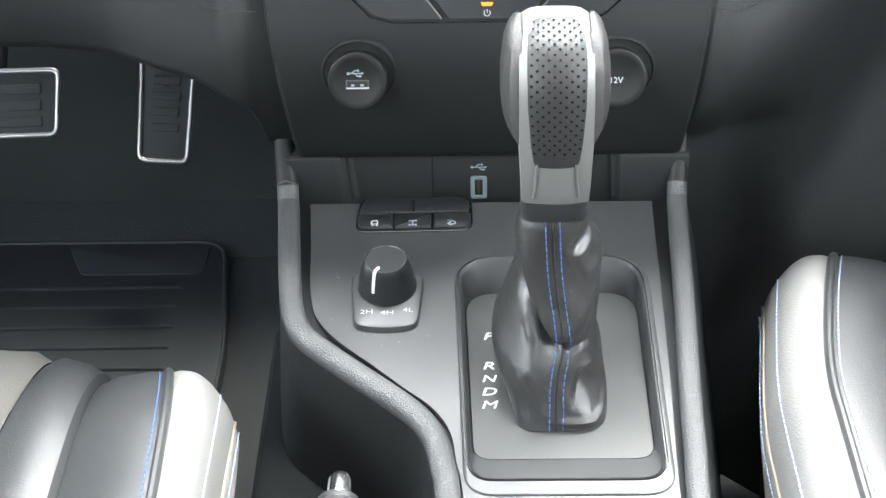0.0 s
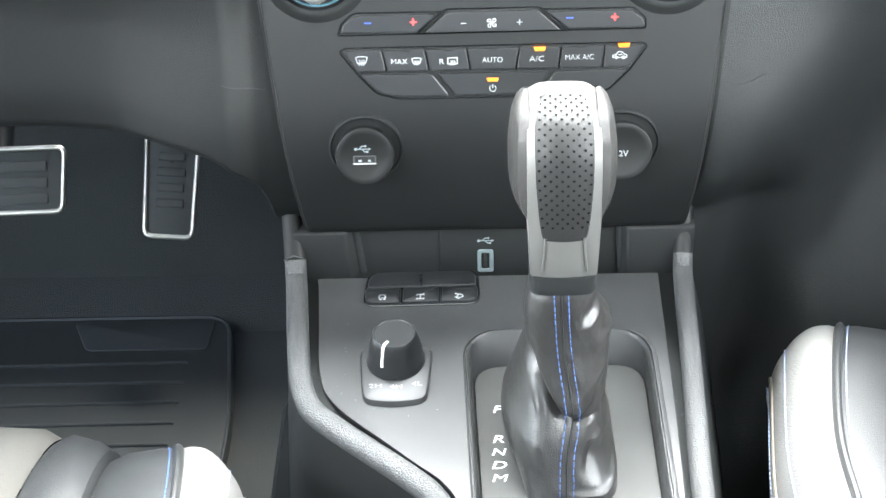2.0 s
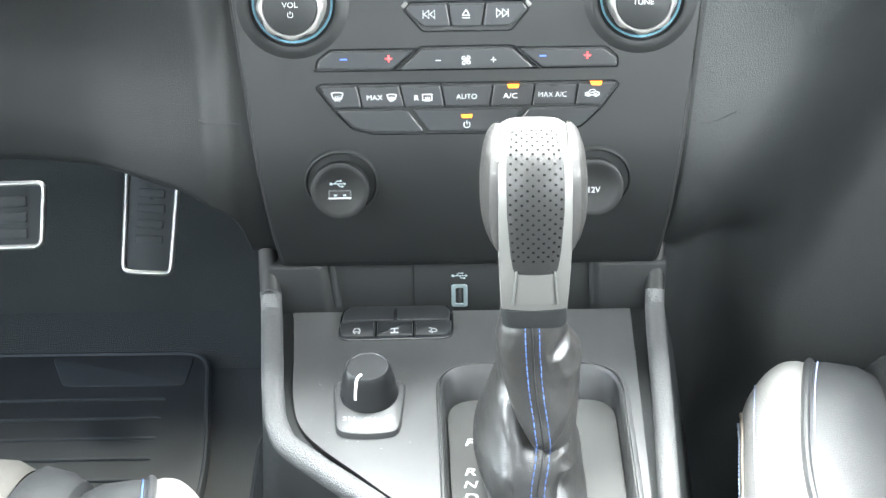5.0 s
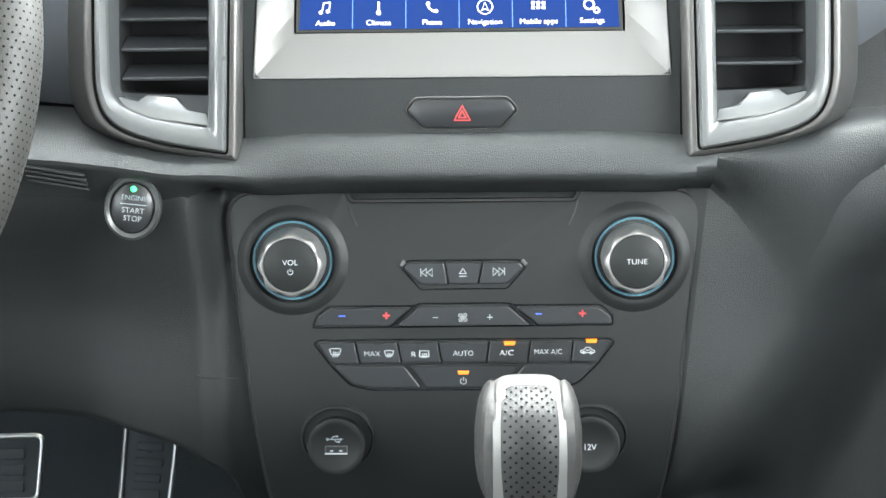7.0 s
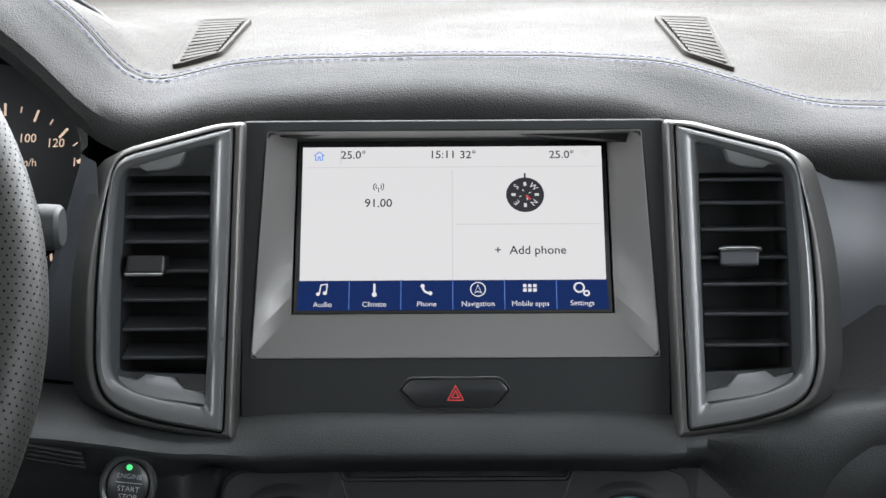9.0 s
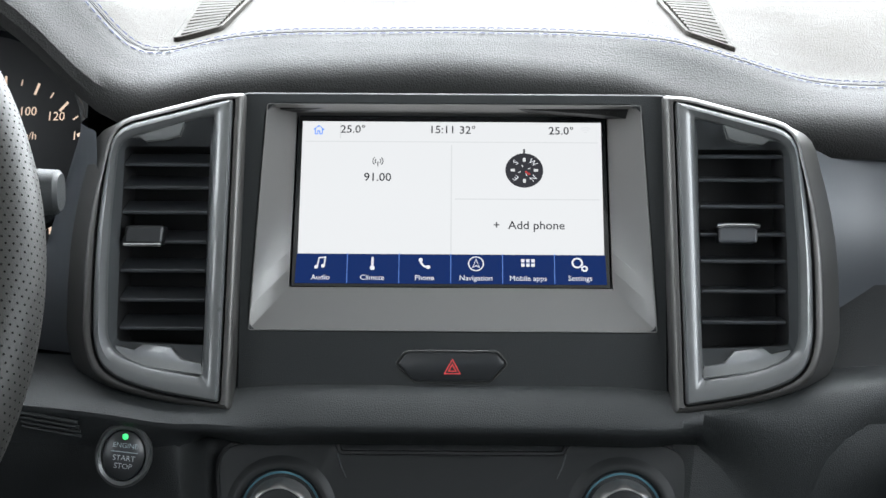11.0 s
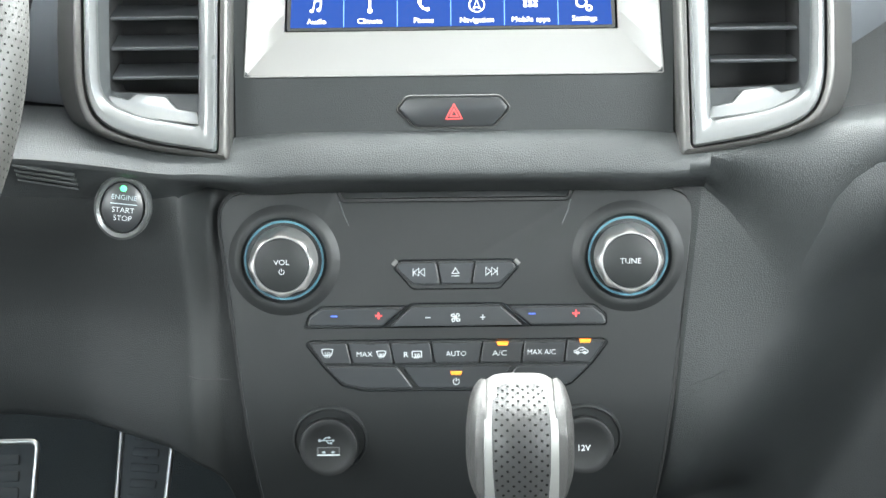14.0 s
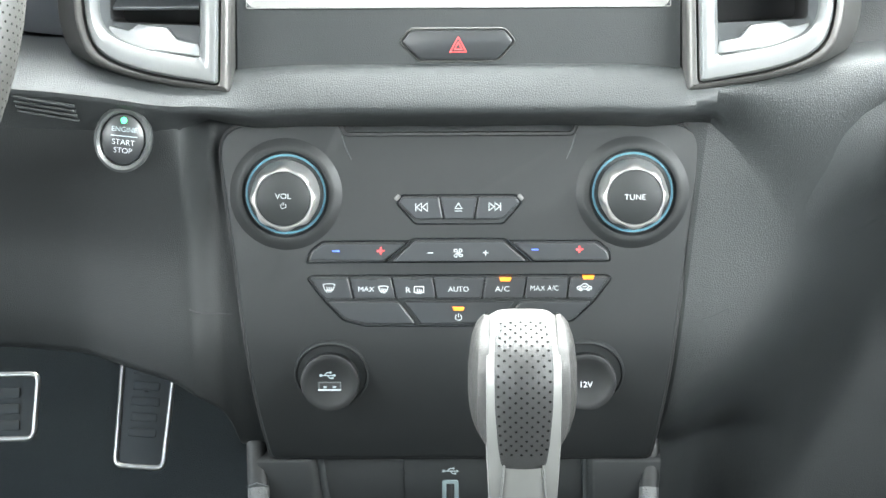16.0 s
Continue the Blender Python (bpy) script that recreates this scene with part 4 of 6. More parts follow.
# temperature and fan keys
well(mm((-84, -44), (-82, -38), (-75, -32.6), (-27, -32.6), (-25, -31.4), (25, -31.4), (27, -32.6), (76, -32.6), (82.5, -38), (82.5, -43.5)))
for s in (-1, 1):
    f = lambda *p: mm(*[(s * x, y) for x, y in p])
    key("temperature_key", f((83, -43.2), (81.5, -38), (74.5, -33), (28.5, -33), (41, -43.6)))
    part("key_rib", sweep([(s * 0.0265, -0.0318, 0.001), (s * 0.0405, -0.0440, 0.001)], 0.0006, 0.0012, seg=8), PIANO, panel)
key("fan_key", mm((-24.5, -32), (24.5, -32), (37.5, -43.8), (-37.5, -43.8)))
# lower rows
well(mm((-83.5, -53.4), (-81, -51.6), (81, -51.6), (83.5, -53.4), (74, -66), (63, -76.5), (52, -79.6), (-52, -79.6), (-64, -76.5), (-74, -66)))
cuts = [(-82.6, -74.4), (-60.8, -58.2), (-37.4, -34.8), (-14.6, -12.5), (14.4, 12.2), (37.2, 35.4), (60.8, 59.2), (82.6, 74.4)]
for k, n in enumerate(("defrost_key", "max_defrost_key", "rear_defrost_key", "auto_key", "cooling_key", "max_cooling_key", "recirculation_key")):
    (a, b), (c, d) = cuts[k], cuts[k + 1]
    key(n, mm((a, -52.2), (c, -52.2), (d, -64.8), (b, -64.8)), 0.0010)
key("blank_key", mm((-73.6, -65.6), (-33.4, -65.6), (-23.4, -78.8), (-52, -78.8), (-63.4, -76)), 0.002)
key("power_key", mm((-31, -65.6), (31, -65.6), (21.4, -78.8), (-21.4, -78.8)), 0.001)
key("blank_key", mm((73.6, -65.6), (33.4, -65.6), (23.4, -78.8), (52, -78.8), (63.4, -76)), 0.002)
Z = T + 0.0002


def tri(x, d, h=2.2, w=2.7):
    return mm((x, -h), (x + d * w, 0), (x, h), (x, -h))


LW = 0.00042
printed("previous_mark", ribbon([mm((-3.5, -2.2), (-3.5, 2.2)), tri(-0.4, -1), tri(2.8, -1)], LW), WHITE_PRINT, panel, -0.0201, -0.0134, Z)
printed("next_mark", ribbon([mm((3.5, -2.2), (3.5, 2.2)), tri(0.4, 1), tri(-2.8, 1)], LW), WHITE_PRINT, panel, 0.0192, -0.0132, Z)
printed("eject_mark", ribbon([mm((-1.9, -0.6), (1.9, -0.6), (0, 2.4), (-1.9, -0.6)), mm((-2.1, -2), (2.1, -2))], LW), WHITE_PRINT, panel, -0.0003, -0.0136, Z)
for x, y, mat in ((-67.7, -37.5, BLUE_PRINT), (41.6, -37.0, BLUE_PRINT), (-15.8, -38.7, WHITE_PRINT)):
    printed("minus_mark", ribbon([mm((-1.9, 0), (1.9, 0))] if mat is BLUE_PRINT else [mm((-1.5, 0), (1.5, 0))], 0.0008 if mat is BLUE_PRINT else 0.0005), mat, panel, x / 1000, y / 1000, Z)
for x, y, mat in ((-43.0, -37.4, RED_PRINT), (65.9, -37.0, RED_PRINT), (14.5, -38.7, WHITE_PRINT)):
    k = 2.0 if mat is RED_PRINT else 1.5
    printed("plus_mark", ribbon([mm((-k, 0), (k, 0)), mm((0, -k), (0, k))], 0.0009 if mat is RED_PRINT else 0.0005), mat, panel, x / 1000, y / 1000, Z)
fan = [[(r * math.cos(radians(a + b)), r * math.sin(radians(a + b))) for r, b in ((0.0004, 0), (0.0014, -4), (0.0024, 8), (0.0028, 30), (0.0025, 50), (0.0017, 46), (0.0009, 30), (0.0004, 0))] for a in (20, 110, 200, 290)]
printed("fan_mark", ribbon(fan, LW), WHITE_PRINT, panel, -0.0005, -0.0388, Z)
screen_mark = [mm((-3.2, 1.9), (-1.6, 2.4), (1.6, 2.4), (3.2, 1.9), (2.2, -1.2), (-2.2, -1.2), (-3.2, 1.9))] + [[(x / 1000, 0.0006), (x / 1000 + 0.0004, -0.0008), (x / 1000 - 0.0003, -0.0026)] for x in (-1.2, 0, 1.2)]
rear_mark = [mm((-3.0, -1.6), (-3.0, 2.2), (3.0, 2.2), (3.0, -1.6), (-3.0, -1.6))] + [[(x / 1000, 0.0006), (x / 1000 + 0.0004, -0.0008), (x / 1000 - 0.0003, -0.0026)] for x in (-1.2, 0, 1.2)]
printed("defrost_mark", ribbon(screen_mark, LW), WHITE_PRINT, panel, -0.0718, -0.0581, Z)
lettering("MAX", 0.0040, WHITE_PRINT, panel, -0.0513, -0.0590, Z, wide=1.06)
printed("max_defrost_mark", ribbon(screen_mark, 0.0006), WHITE_PRINT, panel, -0.0418, -0.0590, Z, 0.8)
lettering("R", 0.0043, WHITE_PRINT, panel, -0.0282, -0.0595, Z, wide=1.15)
printed("rear_defrost_mark", ribbon(rear_mark, 0.00055), WHITE_PRINT, panel, -0.0222, -0.0593, Z, 0.85)
lettering("AUTO", 0.0041, WHITE_PRINT, panel, -0.0004, -0.0591, Z, wide=1.0)
lettering("A/C", 0.0043, WHITE_PRINT, panel, 0.0237, -0.0590, Z, wide=1.15)
lettering("MAX A/C", 0.0041, WHITE_PRINT, panel, 0.0468, -0.0586, Z, wide=0.95)
car_mark = [mm((-3.8, -1.2), (-3.8, 0), (-2, 0.4), (-0.8, 1.8), (1.2, 1.8), (2.4, 0.4), (3.8, 0.1), (3.8, -1.2), (-3.8, -1.2)), arc(-0.002, -0.0012, 0.0008, 0, 360, 8), arc(0.002, -0.0012, 0.0008, 0, 360, 8), mm((-0.9, 0.2), (1.0, 0.2), (1.0, 0.9))]
printed("recirculation_mark", ribbon(car_mark, LW), WHITE_PRINT, panel, 0.0687, -0.0579, Z)
power_mark = [arc(0, 0, 0.0017, 125, 415, 18), mm((0, 0.2), (0, 2.2))]
printed("power_mark", ribbon(power_mark, LW), WHITE_PRINT, panel, -0.0005, -0.0747, Z)
for x, y, mat in ((25.3, -53.6, AMBER), (70.9, -52.6, AMBER), (-0.5, -69.9, AMBER), (-47.5, -53.4, DIM_PRINT), (-24.3, -53.4, DIM_PRINT), (-0.4, -53.4, DIM_PRINT), (48, -53.2, DIM_PRINT)):
    w = 3.3 if mat is AMBER else 2.8
    lamp = mm((-w, 1.0), (w, 1.0), (w * 0.8, -1.0), (-w * 0.8, -1.0)) if mat is AMBER else mm((-w, 0.5), (w, 0.5), (w * 0.8, -0.5), (-w * 0.8, -0.5))
    part("indicator", plate([(a + x / 1000, b + y / 1000) for a, b in lamp], 0.0, T + (0.0006 if mat is AMBER else 0.0002), 0.0003), AMBER if mat is AMBER else PANEL_BLACK, panel, "lit amber indicator" if mat is AMBER else "unlit indicator", smooth=False)


def rotary(x, y, text, label):
    knob = thing("rotary_knob", PANEL @ pose(x, y, 0), label, "knob", "radio knobs")
    part("dish", lathe([(0.0320, -0.0006), (0.0298, 0.0006), (0.0274, 0.0021), (0.0252, 0.0028), (0.0238, 0.0024), (0.0229, 0.0010), (0.0225, -0.0004), (0.0195, -0.0008)], 64, False), PANEL_BLACK, knob, "raised black dish")
    part("glow_ring", lathe([(0.0222, -0.0006), (0.0219, 0.0006), (0.0210, 0.0006), (0.0206, -0.0006)], 64, False), BLUE_RING, knob, "pale blue ring")
    seg, rows = 72, []
    for r, z, wave in ((0.0188, -0.001, 0), (0.0186, 0.0030, 0.0002), (0.0182, 0.0060, 0.0005), (0.0178, 0.0095, 0.0008), (0.0173, 0.0118, 0.0007), (0.0165, 0.0132, 0.0003), (0.0156, 0.0139, 0), (0.0151, 0.0139, 0), (0.0148, 0.0128, 0)):
        low = -0.0012 * smoothstep(0.0, 0.012, z)
        rows.append([((r + wave * math.cos(8 * a)) * math.cos(a), (r + wave * math.cos(8 * a)) * math.sin(a) + low, z) for a in spread(0, 2 * math.pi * (seg - 1) / seg, seg)])
    part("skirt", loft(rows), KNOB_CHROME, knob, "fluted satin chrome skirt")
    part("cap", lathe([(0.0148, 0.0116), (0.0147, 0.0131), (0.0142, 0.0134), (0.001, 0.0136)], 64), PANEL_BLACK, knob, "flat black cap", pose(0, -0.0012, 0))
    lettering(text, 0.0042, WHITE_PRINT, knob, 0, 0.0003 if text == "VOL" else -0.0012, 0.0139, wide=1.06)
    if text == "VOL":
        printed("power_mark", ribbon(power_mark, LW), WHITE_PRINT, knob, 0, -0.0048, 0.0139, 0.85)
    return knob


rotary(-0.0947, -0.0062, "VOL", "black volume knob with a satin chrome skirt")
rotary(0.0947, -0.0058, "TUNE", "black tuning knob with a satin chrome skirt")


# ---- sockets below the panel ----
def socket(x, y, label, usb):
    """A capped socket let into the panel's rolled foot, with a brow of the recess showing above it."""
    slope = math.degrees(math.atan(2 * 4.8 * (-0.080 - y)))
    ob = thing("power_socket", PANEL @ pose(x, y, -0.0030), label, "socket", "dash sockets")
    rim = pose(0.0004, 0.0028, -tuck(y) + 0.0030, slope)
    part("collar", lathe([(0.0215, -0.0006), (0.0208, 0.0010), (0.0198, 0.0014), (0.0190, 0.0006), (0.0186, -0.0060), (0.0150, -0.0060)], 56, False), PANEL_BLACK, ob, "", rim)
    part("recess", lathe([(0.0188, -0.0052), (0.001, -0.0050)], 56), DEEP_BLACK, ob, "dark recess round the cap", rim)
    part("cap", lathe([(0.0160, -0.010), (0.0163, 0.0068), (0.0161, 0.0077), (0.0155, 0.0080), (0.0126, 0.0080), (0.0122, 0.0077), (0.001, 0.0078)], 56), CAP_BLACK, ob, "round black cap")
    if usb:
        part("port", ring_plate(rounded(mm((-6.4, -4.4), (6.4, -4.4), (6.4, 0.6), (-6.4, 0.6)), 0.0006), rounded(mm((-5.6, -3.3), (5.6, -3.3), (5.6, 0.0), (-5.6, 0.0)), 0.0004), 0.006, 0.0083, 0.0002), VENT_GREY, ob, "small rectangular port")
        printed("port_opening", flat([mm((-5.8, -3.4), (5.8, -3.4), (5.8, 0.1), (-5.8, 0.1))]), DEEP_BLACK, ob, z=0.0081)
        part("port_lip", plate(mm((-6.3, -4.3), (6.3, -4.3), (6.3, -3.5), (-6.3, -3.5)), 0.008, 0.0086, 0.0001), WHITE_PRINT, ob, "bright lower lip", smooth=False)
        for a in (-2.6, 2.6):
            part("contact", plate(mm((a - 0.9, -2.9), (a + 0.9, -2.9), (a + 0.9, -1.8), (a - 0.9, -1.8)), 0.008, 0.0084, 0.0001), DIM_PRINT, ob, smooth=False)
    return ob


usb_lines = [mm((-4.2, 0), (4.0, 0)), mm((-2.2, 0), (-0.6, 1.7), (1.0, 1.7)), mm((-0.4, 0), (1.0, -1.6), (2.2, -1.6))]
usb_dots = [circle(0.0009, 10, -0.0042, 0), mm((3.4, 0.9), (4.8, 0), (3.4, -0.9)), circle(0.0007, 8, 0.0015, 0.0017), mm((2.0, -2.2), (3.2, -2.2), (3.2, -1.0), (2.0, -1.0))]


def usb_mark(parent, x, y, z, s, mat):
    printed("port_mark", ribbon(usb_lines, 0.0006), mat, parent, x, y, z, s)
    printed("port_mark", flat(usb_dots), mat, parent, x, y, z, s)


usb = socket(-0.0720, -0.1110, "round black socket with a data port", True)
usb_mark(usb, -0.0008, 0.0044, 0.0084, 0.95, DIM_PRINT)
volt = socket(0.0705, -0.1110, "round black capped power socket marked 12V", False)
lettering("12V", 0.0047, WHITE_PRINT, volt, -0.0008, -0.0012, 0.0084, weight=0.00004)

# ---- start button ----
start = thing("start_button", on_plane(0.800, 0.6208, 14, -0.1762) @ pose(0, 0, 0.001, 0, 6, -7), "black engine start button in a grey ring", "button")
part("ring", lathe([(0.0190, -0.004), (0.0186, 0.0025), (0.0170, 0.0042), (0.0150, 0.0030), (0.0146, -0.002)], 56, False), RING_GREY, start, "dull grey ring").scale = (0.80, 0.94, 1)
part("cap", lathe([(0.0145, -0.002), (0.0145, 0.0008), (0.0135, 0.0016), (0.001, 0.0018)], 56), BUTTON_BLACK, start, "glossy black cap").scale = (0.80, 0.94, 1)
part("lamp", lathe([(0.0017, 0.0015), (0.0015, 0.0024), (0.0002, 0.0028)], 14), GREEN_LED, start, "lit green lamp", pose(-0.0003, 0.0100, 0))
for text, y, s, mat in (("ENGINE", 0.0052, 0.0038, DIM_PRINT), ("START", -0.0016, 0.0041, WHITE_PRINT), ("STOP", -0.0059, 0.0041, WHITE_PRINT)):
    lettering(text, s, mat, start, 0.0004, y, 0.0023)
printed("bar", ribbon([mm((-6.5, 1.8), (7.5, 1.8))], 0.0005), DIM_PRINT, start, z=0.0022)

# ---- centre console ----
CONS = on_plane(0.77, 0.385, 84)
console = thing("centre_console", CONS, "black centre console with leather edged top", "console")
LEFT = mm((-106.5, 48), (-104.4, 25), (-102, -9), (-100.7, -32), (-98.2, -50), (-94.0, -63.3), (-82.6, -78.8), (-60.2, -100.3), (-45.8, -114.4), (-30.9, -128.6), (-21.5, -145.8), (-18.3, -166.1), (-15.4, -182), (-12, -230))
RIGHT = mm((96, 60), (95.2, 15), (94.3, -33), (93.4, -78), (92.3, -120), (90.6, -159), (90, -183), (89.5, -230))
RAIL_LEFT = mm((-118.1, 34.5), (-116.7, 20.4), (-113.6, -13.7), (-111.3, -36.4), (-107.9, -59.3), (-101.3, -77.1), (-88.2, -91), (-64.8, -112), (-49.6, -125.5), (-36.3, -139.3), (-28.4, -154.7), (-24.5, -173.2), (-22.5, -187.6), (-20, -235))
RAIL_RIGHT = mm((110.0, 34.5), (108.5, 10.4), (106.1, -38), (103.6, -82.6), (101.2, -124), (99.7, -162.6), (98.5, -183), (97, -235))
left, right, rail_left, rail_right = [spline([Vector((*p, 0)) for p in line], 60) for line in (LEFT, RIGHT, RAIL_LEFT, RAIL_RIGHT)]
top = [(p.x, p.y) for p in left] + [(p.x, p.y) for p in reversed(right)]
GATE_HOLE = rounded(mm((-18, -15), (84, -16), (85, -182), (-12, -182)), [0.013, 0.013, 0.009, 0.009], 6)
top = [(x, min(y, 0.0365)) for i, (x, y) in enumerate(top) if y < 0.0365 or 0 < i < len(top) - 1 and min(top[i - 1][1], top[(i + 1) % len(top)][1]) < 0.0365]
part("top_plate", holed(top, [GATE_HOLE], -0.003, 0.0), CONSOLE_SATIN, console, "satin black top plate")
for line, rail, w, turn in ((left, rail_left, 0.0064, 1), (right, rail_right, 0.0058, -1)):
    ends = [Vector((rail[0].x * 1.01, 0.052, 0)), Vector((rail[0].x * 1.005, 0.044, 0))] + rail
    rows = [[p + Vector((turn * 0.004, 0, -0.0034)), p + Vector((turn * 0.002, 0, -0.0046)), q + Vector((turn * 0.001, 0, -0.0040)), q + Vector((0, 0, -0.001))] for p, q in ((p, min(ends, key=lambda e: (e - p).length)) for p in line)]
    part("rail_gap", loft(rows, False), BLACK_PLASTIC, console, "dark sunk joint beside the rail")
    x = rail[0].x
    path = [Vector((x * 1.03, 0.078, 0.046)), Vector((x * 1.02, 0.062, 0.033)), Vector((x * 1.012, 0.050, 0.017)), Vector((x * 1.005, 0.0425, 0.009))] + [Vector((p.x, p.y, 0.0022)) for p in rail]
    ups = [(0, -0.5, 0.8)] * 3 + [(0, -0.4, 0.9)] + [(0, 0, 1)] * len(path)
    # the dash's shade on the rail end is put into its near-black colour
    part("rail_end", sweep(path[:4], [w * 0.9, w * 0.94, w * 0.97, w], 0.0060, up=ups[:4], seg=20, power=0.85), CAP_BLACK, console, "smooth black rail end, darkened for the shade under the dash")
    part("padded_rail", sweep(path[3:], w, 0.0060, up=ups[3:], seg=20, power=0.85), RAIL_LEATHER, console, "grained leather padded edge rail")
part("rail_joint", sweep([(-0.1254, 0.0395, 0.0125), (-0.1188, 0.0387, 0.0160), (-0.1122, 0.0395, 0.0125)], 0.0005, 0.0005, seg=6), VENT_GREY, console)
# side walls down to the lower tier and the floor
rows = []
for p in rail_left:
    rows.append([(p.x - 0.006, p.y, 0.0), (p.x - 0.008, p.y + 0.001, -0.02), (p.x - 0.010, p.y + 0.002, -0.06), (p.x - 0.016, p.y + 0.004, -0.115)])
part("side_wall", loft(rows, False), BLACK_PLASTIC, console)
rows = [[(p.x + 0.006, p.y, 0.0), (p.x + 0.013, p.y, -0.03), (p.x + 0.034, p.y, -0.15), (p.x + 0.060, p.y, -0.38)] for p in rail_right]
part("side_wall", loft(rows, False), BLACK_PLASTIC, console)
tier = rounded(mm((-138, 62), (-140, -120), (-136, -420), (100, -420), (100, 62)), 0.02)
part("lower_body", plate(tier, -0.40, -0.105, 0.012), BLACK_PLASTIC, console, "black lower console body")
# storage tray under the panel
TRAY = CONS.inverted() @ on_plane(0.822, 0.4066, 5)
rows = []
for y, back in ((0.0130, -0.012), (0.0095, -0.003), (0.0080, -0.0006), (0.0065, 0.0), (-0.015, 0.0), (-0.040, 0.0005)):
    row = []
    for x in spread(-0.119, -0.090, 5) + spread(-0.088, -0.072, 17) + spread(-0.06, 0.056, 5) + spread(0.068, 0.084, 17) + spread(0.086, 0.117, 5):
        u = x + 0.0045 + (0.0035 * (y + 0.02) / 0.03 if x < 0 else -0.002)
        row.append((x, y, back + 0.0085 * smoothstep(0.0735, 0.0815, abs(u))))
    rows.append(row)
bm = loft(rows, False)
bm.transform(TRAY)
part("tray_wall", bm, PANEL_BLACK, console, "black tray wall with rounded cheeks")
# paler beads put the light streaks on the tray's upright fillets
for a, b in ((-0.0832, -0.0796), (0.0734, 0.0752)):
    bm = sweep([(a, 0.0074, 0.0022), ((a + b) / 2, -0.006, 0.0026), (b, -0.021, 0.0026)], 0.0024, 0.0016, up=(0, 0, 1), seg=12)
    bm.transform(TRAY)
    part("tray_edge", bm, BLACK_PLASTIC, console, "rounded tray edge, paler for its light streak")
bm = plate(mm((-33, 6), (78, 6), (76, -32), (-33, -32)), -0.002, 0.0012, 0.0003)
bm.transform(TRAY)
part("tray_floor", plate(mm((-84, 34), (84, 34), (84, 80), (-84, 80)), -0.03, -0.022, 0.002), BLACK_PLASTIC, console)
part("port_plate", bm, PANEL_BLACK, console)
bm = ring_plate(rounded(mm((-10.9, -23), (-1.1, -23), (-1.1, -8), (-10.9, -8)), 0.002), rounded(mm((-8.4, -20.8), (-3.6, -20.8), (-3.6, -10.2), (-8.4, -10.2)), 0.0006), 0.0, 0.0022, 0.0003)
bm.transform(TRAY)
part("port", bm, material("pale grey port plastic", (0.095, 0.120, 0.127), 0.5), console, "pale grey port frame")
bm = plate(mm((-7.0, -20), (-5.0, -20), (-5.0, -11), (-7.0, -11)), 0.001, 0.0018, 0.0002)
bm.transform(TRAY)
part("port_tongue", bm, DEEP_BLACK, console)
for fn in (ribbon(usb_lines, 0.0006), flat(usb_dots)):
    fn.transform(TRAY @ pose(-0.0056, -0.0021, 0.0016) @ Matrix.Scale(1.0, 4))
    part("port_mark", fn, material("grey port print", (0.20, 0.235, 0.24), 0.5, spread=0.0), console, smooth=False)

# a little dust on the top plate
rng = random.Random(7)
bm = bmesh.new()
for k in range(60):
    x, y = rng.uniform(-0.09, -0.03), rng.uniform(-0.085, 0.0)
    if k % 3 == 0:
        x, y = rng.uniform(0.093, 0.097), rng.uniform(-0.15, 0.0)
    r = rng.uniform(0.00012, 0.0003)
    bm.faces.new([bm.verts.new((x + r * math.cos(q) * rng.uniform(0.6, 1.4), y + r * math.sin(q), 0.0002)) for q in spread(0, 2 * math.pi * 4 / 5, 5)])
part("dust", bm, DIM_PRINT, console, "scattered pale dust specks", kind="stuff", smooth=False)

# ---- switch block ----
block = thing("switch_block", CONS @ pose(-0.0442, 0.0228, 0.0, 4), "black three-button driving mode switch block", "switch block")
part("housing", plate(rounded(mm((-34, -13.5), (34.8, -12.5), (34.4, 16.6), (-32, 15.6)), 0.008), -0.006, 0.0018, 0.0012), PIANO, block)
part("upper_blank", plate(rounded(mm((-31.5, 1.2), (32, 2.2), (32.4, 14.9), (-30, 14.3)), [0.001, 0.001, 0.007, 0.007]), 0.0, 0.0030, 0.0010), BUTTON_BLACK, block)
part("upper_slit", plate(rounded(mm((-1.0, 2.2), (1.0, 2.2), (1.0, 11.5), (-1.0, 11.5)), 0.0008), 0.002, 0.0035, 0.0004), PIANO, block)
for k, (a, b) in enumerate(((-32.4, -11.6), (-10.6, 10.6), (11.4, 33.2))):
    r = [0.006 if k == 0 else 0.001, 0.006 if k == 2 else 0.001, 0.001, 0.001]
    part("switch", plate(rounded(mm((a, -12 + k * 0.4), (b, -12 + k * 0.4), (b, 0.6 + k * 0.3), (a, 0.4 + k * 0.3)), r), 0.0, 0.0036, 0.0012), BUTTON_BLACK, block)
W6 = 0.0042
skid = [mm((-2.4, 0.4), (-1.6, 2.4), (1.6, 2.4), (2.4, 0.4), (2.4, -0.8), (-2.4, -0.8), (-2.4, 0.4)), mm((-2.4, -1.6), (-0.8, -2.2), (-1.8, -3)), mm((2.4, -1.6), (1.0, -2.2), (2.4, -3))]
axle = [mm((0, -2.6), (0, 2.6)), mm((-2.2, 2.2), (2.2, 2.2)), mm((-2.2, -2.2), (2.2, -2.2))] + [mm((a, b - 0.9), (a, b + 0.9)) for a in (-2.5, 2.5) for b in (-2.2, 2.2)]
slope = [mm((-3, 2.4), (-1, 2.4)), mm((-1.6, -0.2), (0.0, 2.0), (2.4, 1.0), (3, -0.8), (0.4, -2.0), (-1.6, -0.2)), mm((-3.2, -0.6), (0, -3))]
